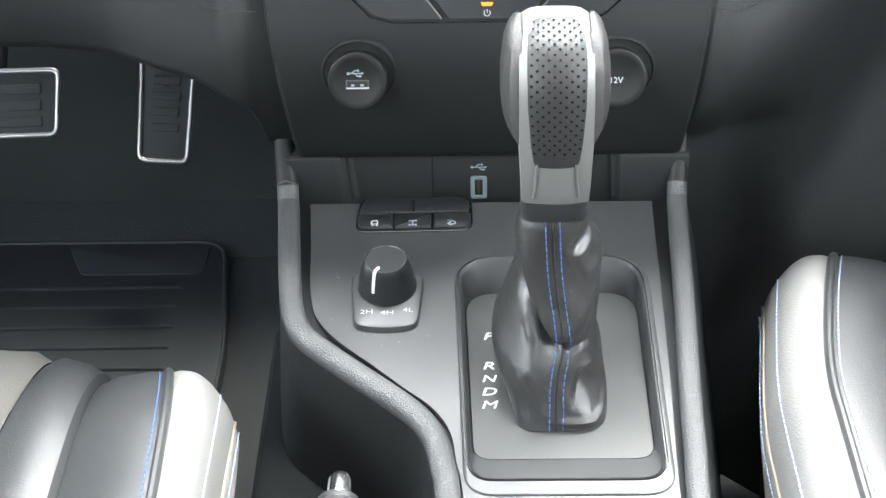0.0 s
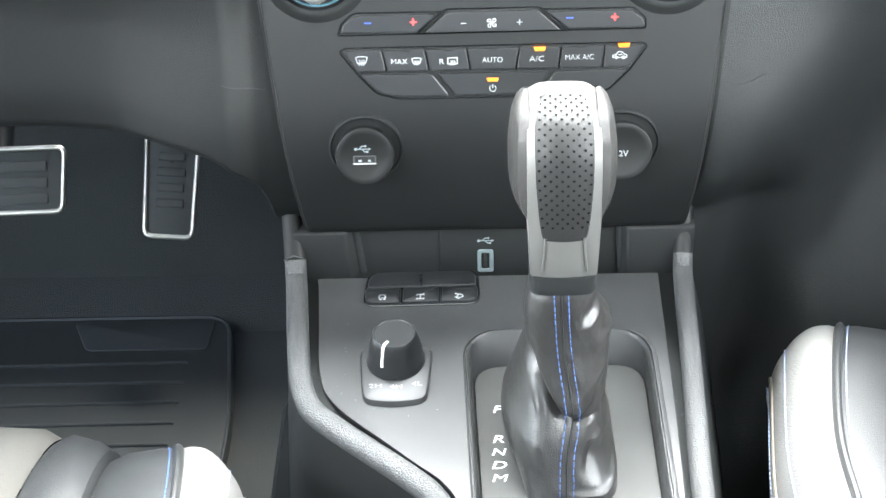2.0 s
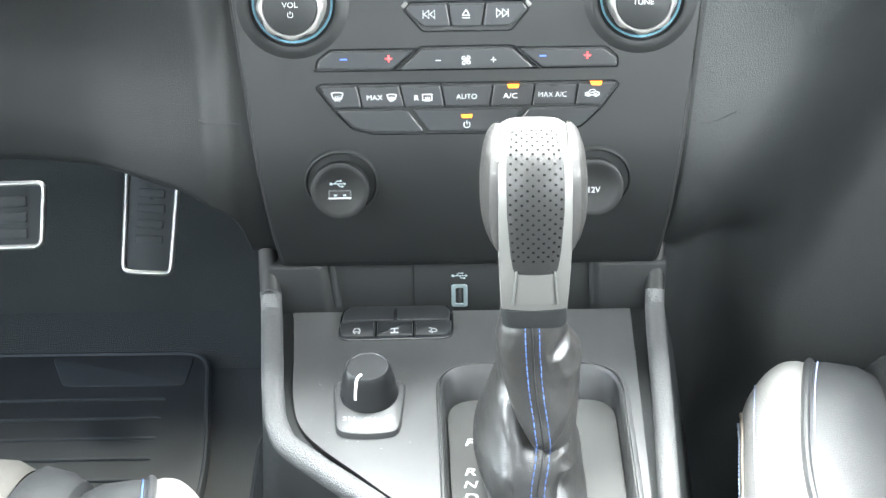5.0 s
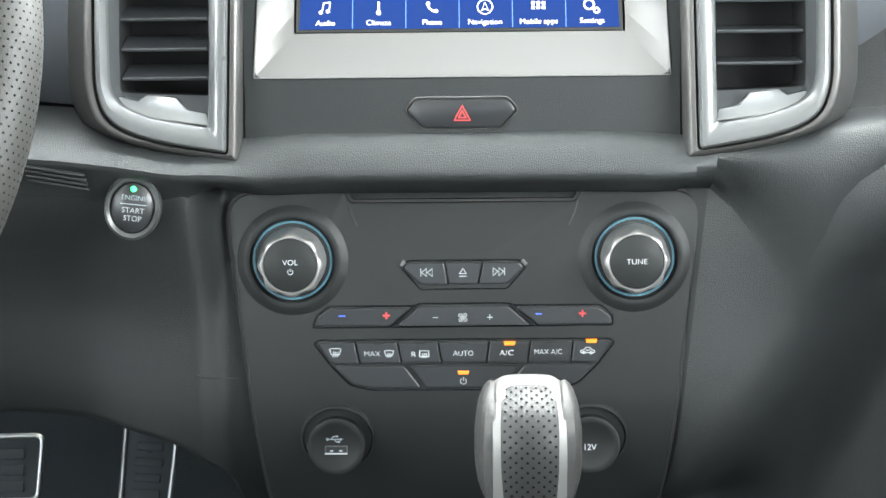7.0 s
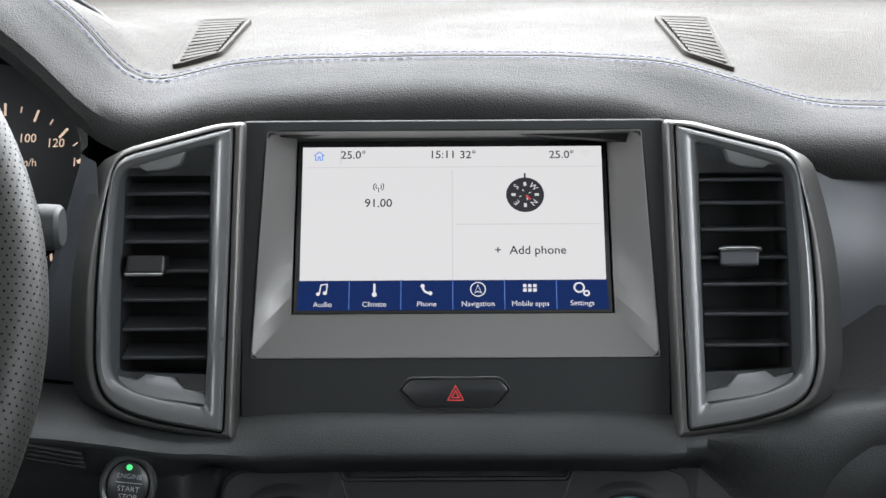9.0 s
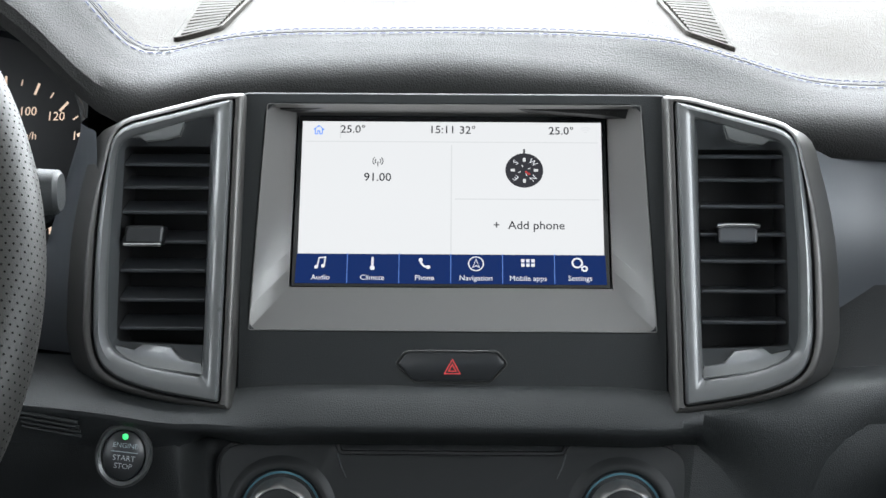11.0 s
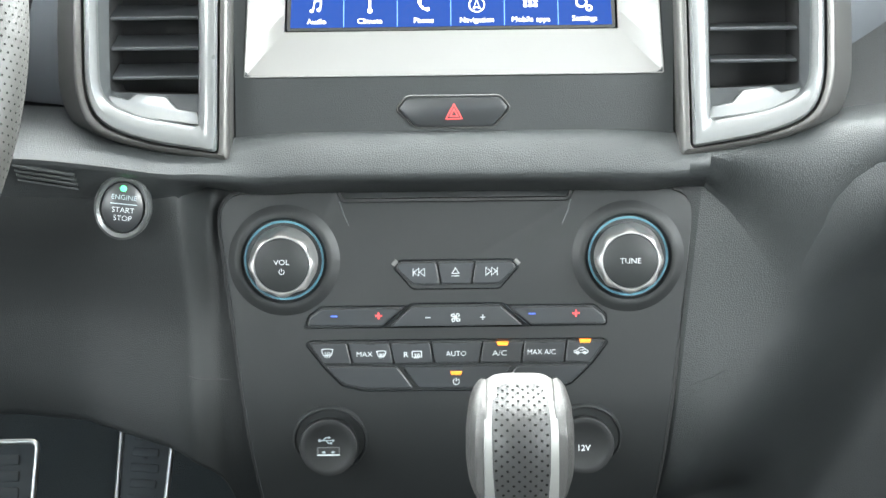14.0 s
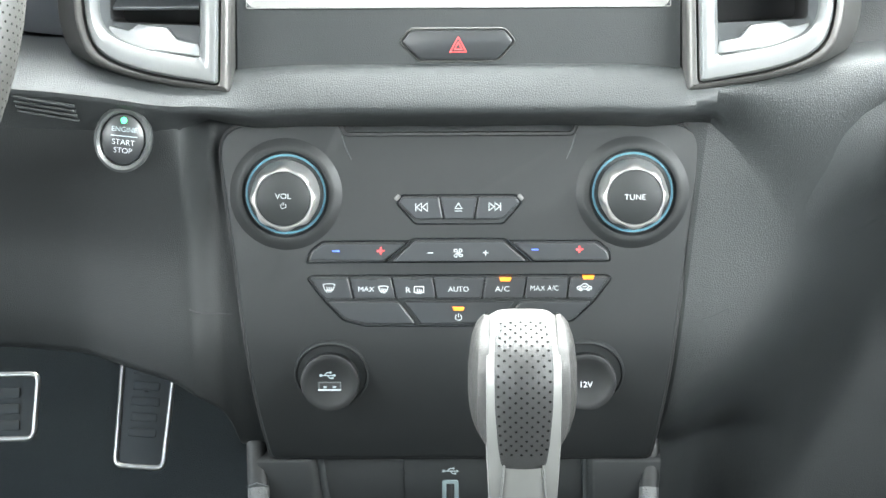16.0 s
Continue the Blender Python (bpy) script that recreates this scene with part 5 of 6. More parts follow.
for lines, x in ((skid, -22.3), (axle, -0.2), (slope, 22.3)):
    printed("switch_mark", ribbon(lines, 0.0007), WHITE_PRINT, block, x / 1000, -0.0078, W6 - 0.0004, 0.8)

# ---- drive mode dial ----
dial = thing("drive_mode_dial", CONS @ pose(-0.0562, -0.0455, 0), "black drive mode dial on a square pad", "dial")
part("pad", plate(rounded(mm((-18, -25.5), (-0.8, -28.5), (16.6, -25.5), (19.4, 9), (18.6, 17), (-20.6, 17), (-21.2, 9)), [0.006, 0.03, 0.006, 0.02, 0.006, 0.006, 0.02]), -0.002, 0.0042, 0.0026), CONSOLE_SATIN, dial, "raised rounded black pad")
part("knob", lathe([(0.0160, 0.003), (0.0164, 0.0052), (0.0161, 0.0064), (0.0154, 0.0082), (0.0149, 0.0140), (0.0145, 0.0156), (0.0130, 0.0215), (0.0122, 0.0240), (0.0116, 0.0248), (0.0111, 0.0248), (0.0107, 0.0243), (0.001, 0.0241)], 56), BUTTON_BLACK, dial, "tapered black knob", pose(-0.0008, 0.0047, 0))
a = radians(243)
line = [(r * math.cos(a), r * math.sin(a), z) for r, z in ((0.0076, 0.0244), (0.0108, 0.0250), (0.0126, 0.0240), (0.0147, 0.0160), (0.0152, 0.0118))]
part("pointer", sweep(line, 0.0009, 0.0005, up=(math.cos(a), math.sin(a), 1), seg=8), material("white pointer", (0.6, 0.6, 0.58), 0.4, spread=0.0), dial, "white pointer line", pose(-0.0008, 0.0047, 0))
for text, x, y in (("2H", -11.3, -16.0), ("4H", 0, -16.8), ("4L", 11.2, -14.8)):
    lettering(text, 0.0045, WHITE_PRINT, dial, x / 1000, y / 1000, 0.0046, wide=1.35)

# ---- gear selector ----
gate = thing("gear_selector", CONS, "automatic gear selector with leather boot and silver knob", "gear selector")
go = rounded(mm((-21, -11.5), (88, -12.5), (89, -187.5), (-14.5, -187.5)), [0.026, 0.026, 0.016, 0.016], 8)
gm = rounded(mm((-18, -14.5), (83.5, -15.5), (84.5, -177.5), (-12, -177.5)), [0.023, 0.023, 0.013, 0.013], 8)
gi = rounded(mm((-14.5, -27), (81.5, -27.5), (80.8, -160), (-10, -160)), [0.019, 0.019, 0.010, 0.010], 8)


def sunk(y):
    return -0.014 + 0.009 * (-0.028 - y) / 0.126


rows = [at(go, -0.004), at(go, 0.0004), at(inset(go, 0.0006), 0.0010), at(inset(gm, -0.0018), 0.0014), at(inset(gm, -0.0015), 0.0002), at(inset(gm, -0.0009), 0.0002), at(inset(gm, -0.0006), 0.0016), at(gm, 0.0010), at(inset(gm, 0.0012), -0.001)]
part("gate_frame", loft(rows), CONSOLE_SATIN, gate, "satin black raised gate frame")
part("gate_well", loft([at(inset(gm, 0.0012), 0.0), [(x, y, sunk(y) + 0.0004) for x, y in inset(gi, -0.0004)], [(x, y, sunk(y) - 0.002) for x, y in gi]]), CONSOLE_SATIN, gate)
part("gate_plate", loft([[(x, y, sunk(y) - 0.003) for x, y in gi], [(x, y, sunk(y)) for x, y in inset(gi, 0.0004)]], True, False, True), material("graphite gate plate", (0.043, 0.044, 0.043), 0.36, spread=0.08, spec=0.6), gate, "flat graphite gate plate")
for text, y in (("P", -63.3), ("R", -87.8), ("N", -98.0), ("D", -108.2), ("M", -118.2)):
    lettering(text, 0.0078 if text != "N" else 0.007, GATE_PRINT, gate, -0.0018, y / 1000 - 0.002, sunk(y / 1000) + 0.0004, slant=0.2, weight=0.0 if text == "M" else 0.00008, wide=1.4)

# boot: rings from the base opening up to the collar, with sagging folds
TO_C = CONS.inverted()


def in_console(x, y, z):
    return TO_C @ Vector((x, y, z))


def near(x, y, line):
    """Signed distance (positive on the left of its run) from a crease drawn through points, and how far along it that lies, 0 to 1."""
    best, run = None, 0.0
    total = sum(math.dist(a, b) for a, b in zip(line, line[1:]))
    for a, b in zip(line, line[1:]):
        dx, dy, n = b[0] - a[0], b[1] - a[1], math.dist(a, b)
        k = max(0.0, min(1.0, ((x - a[0]) * dx + (y - a[1]) * dy) / (n * n)))
        d = math.hypot(x - a[0] - k * dx, y - a[1] - k * dy)
        side = 1 if dx * (y - a[1]) - dy * (x - a[0]) > 0 else -1
        if best is None or d < abs(best[0]):
            best = (d * side, (run + k * n) / total)
        run += n
    return best


def hump(v, w):
    return math.exp(-(v / w) ** 2)


FLAP = ((-17, 122), (-18, 104), (-15, 84), (-11, 66), (-6, 54), (0, 47.5), (3, 45))
PINCH = ((27, 103), (16, 97), (7, 93))
RIDGE = ((8, 37), (14, 36), (20, 33.5), (28, 31))
LIP = ((-2, 9.5), (8, 11), (18, 10.5), (28, 15))
WAIST = ((4, 45), (10, 47), (17, 46))
SIDE_CREASES = (((-17, 62), (-14, 50), (-13, 42)), ((-15, 36), (-13, 30), (-12, 24)), ((-20, 56), (-18, 48)))


def fold(x, y):
    """How far the boot's front stands out or is pinched in, in mm, at x from the seam and y above the foot."""
    d, k = near(x, y, FLAP)                                        # a flap that laps over the bulging side
    on = smoothstep(0.0, 0.15, k) * smoothstep(1.0, 0.85, k)
    out = on * (5.0 * smoothstep(-0.7, 1.4, d) * math.exp(-max(0.0, d) / 15) - 3.4 * hump(d + 2.5, 4.0))
    d, k = near(x, y, PINCH)                                       # a star-shaped pinch high up
    on = 1 - 0.6 * k
    out += on * (2.6 * smoothstep(-1.2, 0.8, d) * math.exp(-max(0.0, d) / 9) - 2.6 * hump(d + 3.0, 3.2)) * smoothstep(1.0, 0.7, k)
    d, k = near(x, y, RIDGE)                                       # an overhang with a hollow under it
    on = smoothstep(0.0, 0.35, k)
    out += on * (2.6 * smoothstep(2.5, -0.6, -d) * math.exp(-max(0.0, d) / 4.5) - 2.6 * hump(d + 9.5, 7.0))
    d, k = near(x, y, LIP)                                         # the lip along the foot
    out += 1.7 * smoothstep(1.2, -1.2, d) * smoothstep(0.0, 0.25, k) * smoothstep(-14.0, -4.0, d)
    d, k = near(x, y, WAIST)
    out -= 1.5 * hump(d, 1.3) * smoothstep(1.0, 0.6, k)
    out -= 5.5 * hump(x - 21, 5.0) * hump(y - 46, 7.0)             # pocket at the waist
    out -= 1.8 * hump(x + 1, 8.0) * hump(y - 46, 6.0)
    out += 2.2 * hump(x + 16, 9.0) * hump(y - 34, 14.0) + 1.2 * hump(x - 4, 10.0) * hump(y - 66, 13.0)
    for line in SIDE_CREASES:
        d, k = near(x, y, line)
        out -= (0.5 * hump(d, 0.7) - 0.3 * hump(d - 2.0, 1.6)) * math.sin(math.pi * min(0.98, max(0.02, k)))
    out += 0.6 * noise.noise(Vector((0.09 * x + 0.05 * y, 0.045 * y, 3.0))) + 0.15 * noise.noise(Vector((0.30 * x + 0.12 * y, 0.16 * y - 0.08 * x, 7.0)))
    return 1.6 * out


LO = [(0.0, 0.0105), (0.03, 0.0090), (0.10, 0.0052), (0.16, 0.0015), (0.20, 0.0002), (0.25, 0.0010), (0.30, 0.0032), (0.35, 0.0052), (0.40, 0.0070), (0.45, 0.0088), (0.50, 0.0108), (0.55, 0.0130), (0.65, 0.0137), (1.0, 0.0138)]
HI = [(0.0, 0.0595), (0.05, 0.0590), (0.10, 0.0567), (0.15, 0.0550), (0.20, 0.0546), (0.45, 0.0553), (0.55, 0.0545), (0.63, 0.0546), (0.675, 0.0558), (0.69, 0.0553), (0.72, 0.0526), (0.76, 0.0500), (0.80, 0.0484), (0.90, 0.0465), (1.0, 0.0458)]
SEWN = [(0.0, 0.0321), (0.15, 0.0322), (0.20, 0.0326), (0.25, 0.0336), (0.30, 0.0350), (0.35, 0.0358), (0.40, 0.0355), (0.50, 0.0339), (0.60, 0.0320), (0.70, 0.0306), (0.80, 0.0298), (1.0, 0.0286)]
rings, segs, count = [], 200, 150
for k in range(count + 1):
    t = k / count
    h = 0.3665 + (0.4895 - 0.3665) * t
    lo, hi, seam = linear(LO, t), linear(HI, t), soft_line(SEWN, t)
    hd = (0.0160 + 0.0330 * (1 - t) ** 1.5 + 0.006 * math.sin(math.pi * t) * (1 - t)) * (1 - 0.14 * smoothstep(0.90, 0.98, t))
    c = in_console(seam, 0.680 - 0.018 * t + 0.010 * math.sin(math.pi * t), h)
    row = []
    for s in range(segs):
        a = 2 * math.pi * s / segs
        ca, sa = math.cos(a), math.sin(a)
        p = 0.36 + 0.46 * min(1, t * 5)
        hw = ((hi - seam) if ca > 0 else (seam - lo)) * (1 - 0.10 * smoothstep(0.90, 0.98, t))
        ex, ey = math.copysign(abs(ca) ** p, ca) * hw, math.copysign(abs(sa) ** p, sa) * hd
        mid = smoothstep(0.0, 0.06, t) * smoothstep(0.97, 0.82, t)
        bulge = fold(ex * 1000, 4.7 + 130 * t - 17.5 * t * t) / 1000 * max(0.0, -sa) ** 0.5
        wrinkle = (abs(noise.noise((90 * ex, 3 * sa, 8 * t))) - 0.25) * 0.0003 + (abs(noise.noise((260 * ex, 5 * sa, 26 * t + 60 * ex))) - 0.2) * 0.00016
        k2 = 1 + (bulge + wrinkle) * mid / math.hypot(ex, ey)
        row.append(tuple(c + Vector((ex * k2, ey * k2, -0.0714 * ey * (1 - t)))))
    rings.append(row)
boot = part("boot", loft(rings, True), BOOT_LEATHER, gate, "creased black leather boot")
front = [Vector(r[segs * 3 // 4]) for r in rings[::2]]
for off in (-0.0034, 0.0034):
    line = []
    for r, mid in zip(rings[::2], front):
        side = [Vector(q) for q in r[segs // 2 + 8:segs - 8]]
        want = mid.x + off
        i = min(range(len(side) - 1), key=lambda j: abs((side[j].x + side[j + 1].x) / 2 - want))
        k = max(0.0, min(1.0, (want - side[i].x) / ((side[i + 1].x - side[i].x) or 1e-6)))
        line.append(side[i].lerp(side[i + 1], k) + Vector((0, -0.0003, 0.0002)))
    part("stitching", stitches(spline(line[::2], 140), 0.0040, 0.72, 0.00032, up=(0, -1, 0.6)), BLUE_THREAD, boot, "blue twin stitching", kind="stuff")
part("seam", sweep([p + Vector((0, -0.0004, 0.0002)) for p in front], 0.0005, 0.0005, seg=6), DEEP_BLACK, boot)

# knob
KN = TO_C @ pose(0.0302, 0.662, 0.476, -8, 0, 0) @ Matrix.Diagonal((1.0, 1, 0.905, 1))


def knob_part(name, bm, mat, label="", parent=None):
    bm.transform(KN)
    return part(name, bm, mat, parent or gate, label)


def section(hw, front_y, back_y, z, p=0.75, seg=40, tilt=0.0):
    row = []
    for s in range(seg):
        a = 2 * math.pi * s / seg
        ca, sa = math.cos(a), math.sin(a)
        x = math.copysign(abs(ca) ** p, ca) * hw
        y = math.copysign(abs(sa) ** p, sa)
        y = (front_y + back_y) / 2 + y * (back_y - front_y) / 2
        row.append((x, y, z + tilt * y))
    return row


collar = [section(0.0158, -0.0140, 0.013, 0.0035, 0.45), section(0.0162, -0.0152, 0.0135, 0.0055, 0.45), section(0.0163, -0.0168, 0.0140, 0.0150, 0.45)]
knob_part("collar", loft(collar, True, True, True), BLACK_PLASTIC, "black collar")
PROFILE = [(0.008, 0.0155, -0.0140, 0.012), (0.016, 0.0158, -0.0165, 0.014), (0.030, 0.0168, -0.0185, 0.019), (0.045, 0.0190, -0.0195, 0.026), (0.060, 0.0225, -0.0200, 0.031), (0.075, 0.0240, -0.0195, 0.034), (0.088, 0.0240, -0.0170, 0.035), (0.098, 0.0225, -0.0120, 0.033), (0.105, 0.0195, -0.0040, 0.028), (0.109, 0.014, 0.006, 0.022), (0.1105, 0.004, 0.012, 0.016)]
knob_part("knob_body", loft([section(w * 0.94, f + 0.002, b, z) for z, w, f, b in PROFILE], True, True, True), SATIN_SILVER, "satin silver knob shell")


def face_y(z):
    return float(np.interp(z, [p[0] for p in PROFILE], [p[2] for p in PROFILE]))


CROWN = spline([(0.008, -0.0135, 0.008), (0.018, -0.0165, 0.018), (0.030, -0.0185, 0.030), (0.045, -0.0195, 0.045), (0.060, -0.0200, 0.060), (0.074, -0.0195, 0.074), (0.084, -0.0180, 0.0838), (0.092, -0.0152, 0.0912), (0.099, -0.0112, 0.0970), (0.106, -0.0060, 0.1016), (0.113, 0.0000, 0.1052), (0.120, 0.0066, 0.1078), (0.127, 0.0134, 0.1095)], 240)


def crown(x, v):
    """The knob's front and crown: v runs from the foot up and over."""
    y, z = (float(np.interp(v, [p[0] for p in CROWN], [p[i] for p in CROWN])) for i in (1, 2))
    return Vector((x, y + 0.25 * x * x / 0.02, z - 0.22 * smoothstep(0.088, 0.114, v) * x * x / 0.02))


# silver front frame
rows = []
for v in spread(0.0152, 0.1250, 46):
    w = float(np.interp(v, [0.009, 0.020, 0.045, 0.07, 0.09, 0.106, 0.117, 0.1215, 0.1240, 0.1250], [0.0158, 0.0164, 0.0175, 0.0178, 0.0177, 0.0174, 0.0167, 0.0157, 0.0143, 0.0125]))
    rows.append([tuple(crown(x * w, v) + Vector((0, 0.004 * (abs(x) > 0.99) - 0.0008, 0.001 * smoothstep(0.085, 0.105, v)))) for x in (-1.0, -0.97, -0.8, -0.5, 0, 0.5, 0.8, 0.97, 1.0)])
knob_part("front_frame", loft(rows, False), SATIN_SILVER, "satin silver front frame")
# dished finger rest at the foot of the frame
rest = [[tuple(crown(x, v) + Vector((0, -0.0012 - d, 0))) for x, d in ((-w, 0.0), (-w * 0.7, 0.0006), (w * 0.7, 0.0006), (w, 0.0))] for v, w in ((0.0195, 0.0104), (0.0225, 0.0100), (0.038, 0.0090))]
knob_part("finger_rest", loft(rest, False), SATIN_SILVER)
for s in (-1, 1):
    ridge = [crown(s * w, v) + Vector((0, -0.0016, 0)) for v, w in ((0.0195, 0.0106), (0.026, 0.0100), (0.033, 0.0095), (0.0395, 0.0090))]
    knob_part("rest_edge", sweep(ridge, 0.0005, 0.0009, up=(0, -1, 0), seg=8), SATIN_SILVER)
# perforated leather insert, set in a fine dark groove
for name, wider, out, mat, label in (("insert_groove", 0.0006, 0.0, DEEP_BLACK, "fine dark groove"), ("grip_insert", 0.0, 0.0012, KNOB_LEATHER, "perforated dark leather grip")):
    rows = []
    for v in spread(0.038 - wider, 0.1200 + wider, 52):
        w = wider + float(np.interp(v, [0.038, 0.039, 0.041, 0.050, 0.07, 0.09, 0.106, 0.1165, 0.1185, 0.1195, 0.1200], [0.0078, 0.0094, 0.0102, 0.0114, 0.0128, 0.0131, 0.0128, 0.0123, 0.0116, 0.0106, 0.0086]))
        rows.append([tuple(crown(x * w, v) + Vector((0, -0.0009 - out * (1 - abs(x) ** 4), 0.0012 * smoothstep(0.085, 0.105, v) * (1 if out else 0.9)))) for x in (-1, -0.96, -0.8, -0.4, 0, 0.4, 0.8, 0.96, 1)])
    insert = knob_part(name, loft(rows, False), mat, label)
bm = bmesh.new()
for i, v in enumerate(spread(0.046, 0.1180, 29)):
    w = float(np.interp(v, [0.03, 0.045, 0.07, 0.09, 0.124], [0.008, 0.0105, 0.0122, 0.0122, 0.0105]))
    for k in range(5):
        x = (k - 2 + (0.25 if i % 2 else -0.25)) / 2.3 * w
        c = crown(x, v) + Vector((0, -0.0021, 0.0014 * smoothstep(0.085, 0.105, v)))
        e = crown(x, v + 0.001) - crown(x, v)
        t2 = e.normalized()
        t1 = Vector((1, 0, 0))
        nn = t1.cross(t2).normalized()
        bm.faces.new([bm.verts.new(c + nn * 0.00012 + (t1 * math.cos(q) + t2 * math.sin(q)) * 0.00066) for q in spread(0, 2 * math.pi * 7 / 8, 8)])
knob_part("perforation", bm, PINHOLE, "rows of pinholes", insert)
bpy.data.objects["perforation.001"]["kind"] = "stuff"
# grained cheeks
for s in (-1, 1):
    rows = []
    for z in spread(0.0465, 0.1095, 24):
        w = float(np.interp(z, [0.0465, 0.049, 0.054, 0.061, 0.07, 0.085, 0.097, 0.105, 0.1095], [0.0168, 0.0195, 0.0228, 0.0250, 0.0258, 0.0257, 0.0243, 0.0217, 0.0180]))
        f = face_y(z) + 0.0035
        b = float(np.interp(z, [p[0] for p in PROFILE], [p[3] for p in PROFILE])) - 0.006
        row = []
        for k in range(9):
            a = radians(-90 + 180 * k / 8)
            row.append((s * (0.0160 + (w - 0.0160) * max(0.0, math.cos(a)) ** 0.6), (f + b) / 2 + (b - f) / 2 * math.sin(a), z))
        rows.append(row)
    knob_part("cheek", loft(rows, False), CHEEK_LEATHER, "grained grey leather cheek")

# ---- hand brake lever ----
brake = thing("hand_brake", pose(-0.070, 0.52, 0.402, 12, 0, 0), "black leather hand brake lever with chrome button", "hand brake")
part("grip", sweep([(0, -0.16, 0), (0, -0.05, 0), (0, 0.0, 0), (0, 0.014, 0), (0, 0.018, 0)], [0.015, 0.015, 0.0135, 0.0115, 0.008], [0.016, 0.016, 0.0145, 0.012, 0.008], seg=24), BOOT_LEATHER, brake, "black leather grip")
part("button", sweep([(0, 0.014, 0), (0, 0.030, 0), (0, 0.033, 0)], [0.0058, 0.0055, 0.004], [0.0058, 0.0055, 0.004], seg=20), CHROME, brake, "polished chrome release button")
part("collar", sweep([(0, 0.012, 0), (0, 0.019, 0)], 0.0098, 0.0098, seg=24), BLACK_PLASTIC, brake)
for off in (-0.004, 0.004):
    part("stitching", stitches([(off, 0.008, 0.0132), (off, -0.02, 0.0155), (off, -0.15, 0.0165)], 0.0046, 0.68, 0.0006), PALE_THREAD, brake, "pale blue twin stitching", kind="stuff")

# ---- seats ----
def seat(side, front, label):
    near0, near1, flare0, flare1 = (0.0165, 0.0125, 0.016, 0.021) if side > 0 else (0.011, 0.0015, 0.0, 0.005)
    ob = thing("front_seat", pose(side * 0.37, 0.30, 0.02), label, "seat", "front seats")
    inv = pose(side * 0.37, 0.30, 0.02).inverted()

    def sp(name, bm, mat, lab="", kind=""):
        bm.transform(inv)
        return part(name, bm, mat, ob, lab, kind=kind)

    ys = spread(0.0, front - 0.20, 8)[:-1] + spread(front - 0.20, front - 0.10, 14) + [front - 0.10 * (1 - math.sin(a)) for a in spread(0.08, math.pi / 2, 26)]

    def fall(y):
        k = max(0.0, (y - (front - 0.10)) / 0.10)
        return 1 - math.sqrt(max(0.0, 1 - k * k))

    def prof(pts):
        """Rows across the seat at each station; pts as x from the inner edge and height."""
        out = []
        for y in ys:
            f = fall(y)
            k = smoothstep(front - 0.18, front - 0.02, y)
            row = []
            for x, z, lean, drop in pts:
                w = max(0.0, min(1.0, (x - 0.1245) / 0.032))
                away = smoothstep(0.17, 0.30, x)
                xx = x + near0 + (near1 - near0) * w + k * (flare0 + (flare1 - flare0) * w - 0.022 * away) + f * lean
                row.append((side * xx, y + 0.035 * k * away, z - f * drop))
            out.append(row)
        return out

    sp("side_panel", loft(prof([(0.160, 0.12, 0.012, 0.0), (0.142, 0.25, 0.012, 0.02), (0.1275, 0.31, 0.012, 0.035), (0.1235, 0.335, 0.013, 0.050), (0.1245, 0.352, 0.014, 0.06)]), False), PALE_LEATHER)
    sp("bolster", loft(prof([tuple(q) for q in spline([(0.1245, 0.352, 0.014, 0.06), (0.1262, 0.366, 0.016, 0.066), (0.1302, 0.380, 0.020, 0.072), (0.1355, 0.389, 0.020, 0.075), (0.142, 0.3945, 0.021, 0.075), (0.149, 0.3955, 0.024, 0.074), (0.1535, 0.394, 0.026, 0.073)], 22)]), False), WHITE_LEATHER, "white leather bolster")
    pipe = [Vector(r[0]) for r in prof([(0.1562, 0.3943, 0.027, 0.074)])]
    sp("piping", sweep(pipe, 0.0026, 0.0028, seg=10), GREY_LEATHER, "dark piping")
    edge = [Vector(r[0]) for r in prof([(0.1242, 0.353, 0.014, 0.06)])]
    sp("edge_piping", sweep(edge, 0.0009, 0.0009, seg=8), TAN_PIPING, "thin tan piping")
    sp("inner_panel", loft(prof([(0.1585, 0.394, 0.0275, 0.073), (0.166, 0.394, 0.024, 0.072), (0.178, 0.391, 0.014, 0.068), (0.193, 0.386, 0.004, 0.064), (0.207, 0.377, 0.002, 0.062)]), False), GREY_LEATHER, "dark grey leather panel")
    sp("roll", loft(prof([(0.207, 0.376, 0.002, 0.062), (0.210, 0.382, 0, 0.06), (0.220, 0.386, 0, 0.06), (0.240, 0.384, 0, 0.06), (0.252, 0.376, 0, 0.06)]), False), GREY_LEATHER, "dark grey leather roll")
    sp("centre_insert", loft(prof([(0.252, 0.377, 0, 0.06), (0.265, 0.381, 0, 0.06), (0.37, 0.384, 0, 0.06), (0.44, 0.381, 0, 0.06), (0.50, 0.380, 0, 0.06)]), False), BEIGE_CLOTH if side < 0 else GREY_LEATHER, "pale grey cloth insert" if side < 0 else "")
    sp("outer_bolster", loft(prof([(0.50, 0.380, 0, 0.06), (0.55, 0.392, 0, 0.07), (0.60, 0.388, 0, 0.07), (0.62, 0.35, 0, 0.06), (0.62, 0.12, 0, 0.0)]), False), GREY_LEATHER)
    sp("front_panel", loft([[(side * (0.175 + 0.445 * k / 12), front + d, z) for k in range(13)] for z, d in ((0.325, -0.004), (0.29, 0.0), (0.20, -0.01), (0.12, -0.03))], False), GREY_LEATHER)
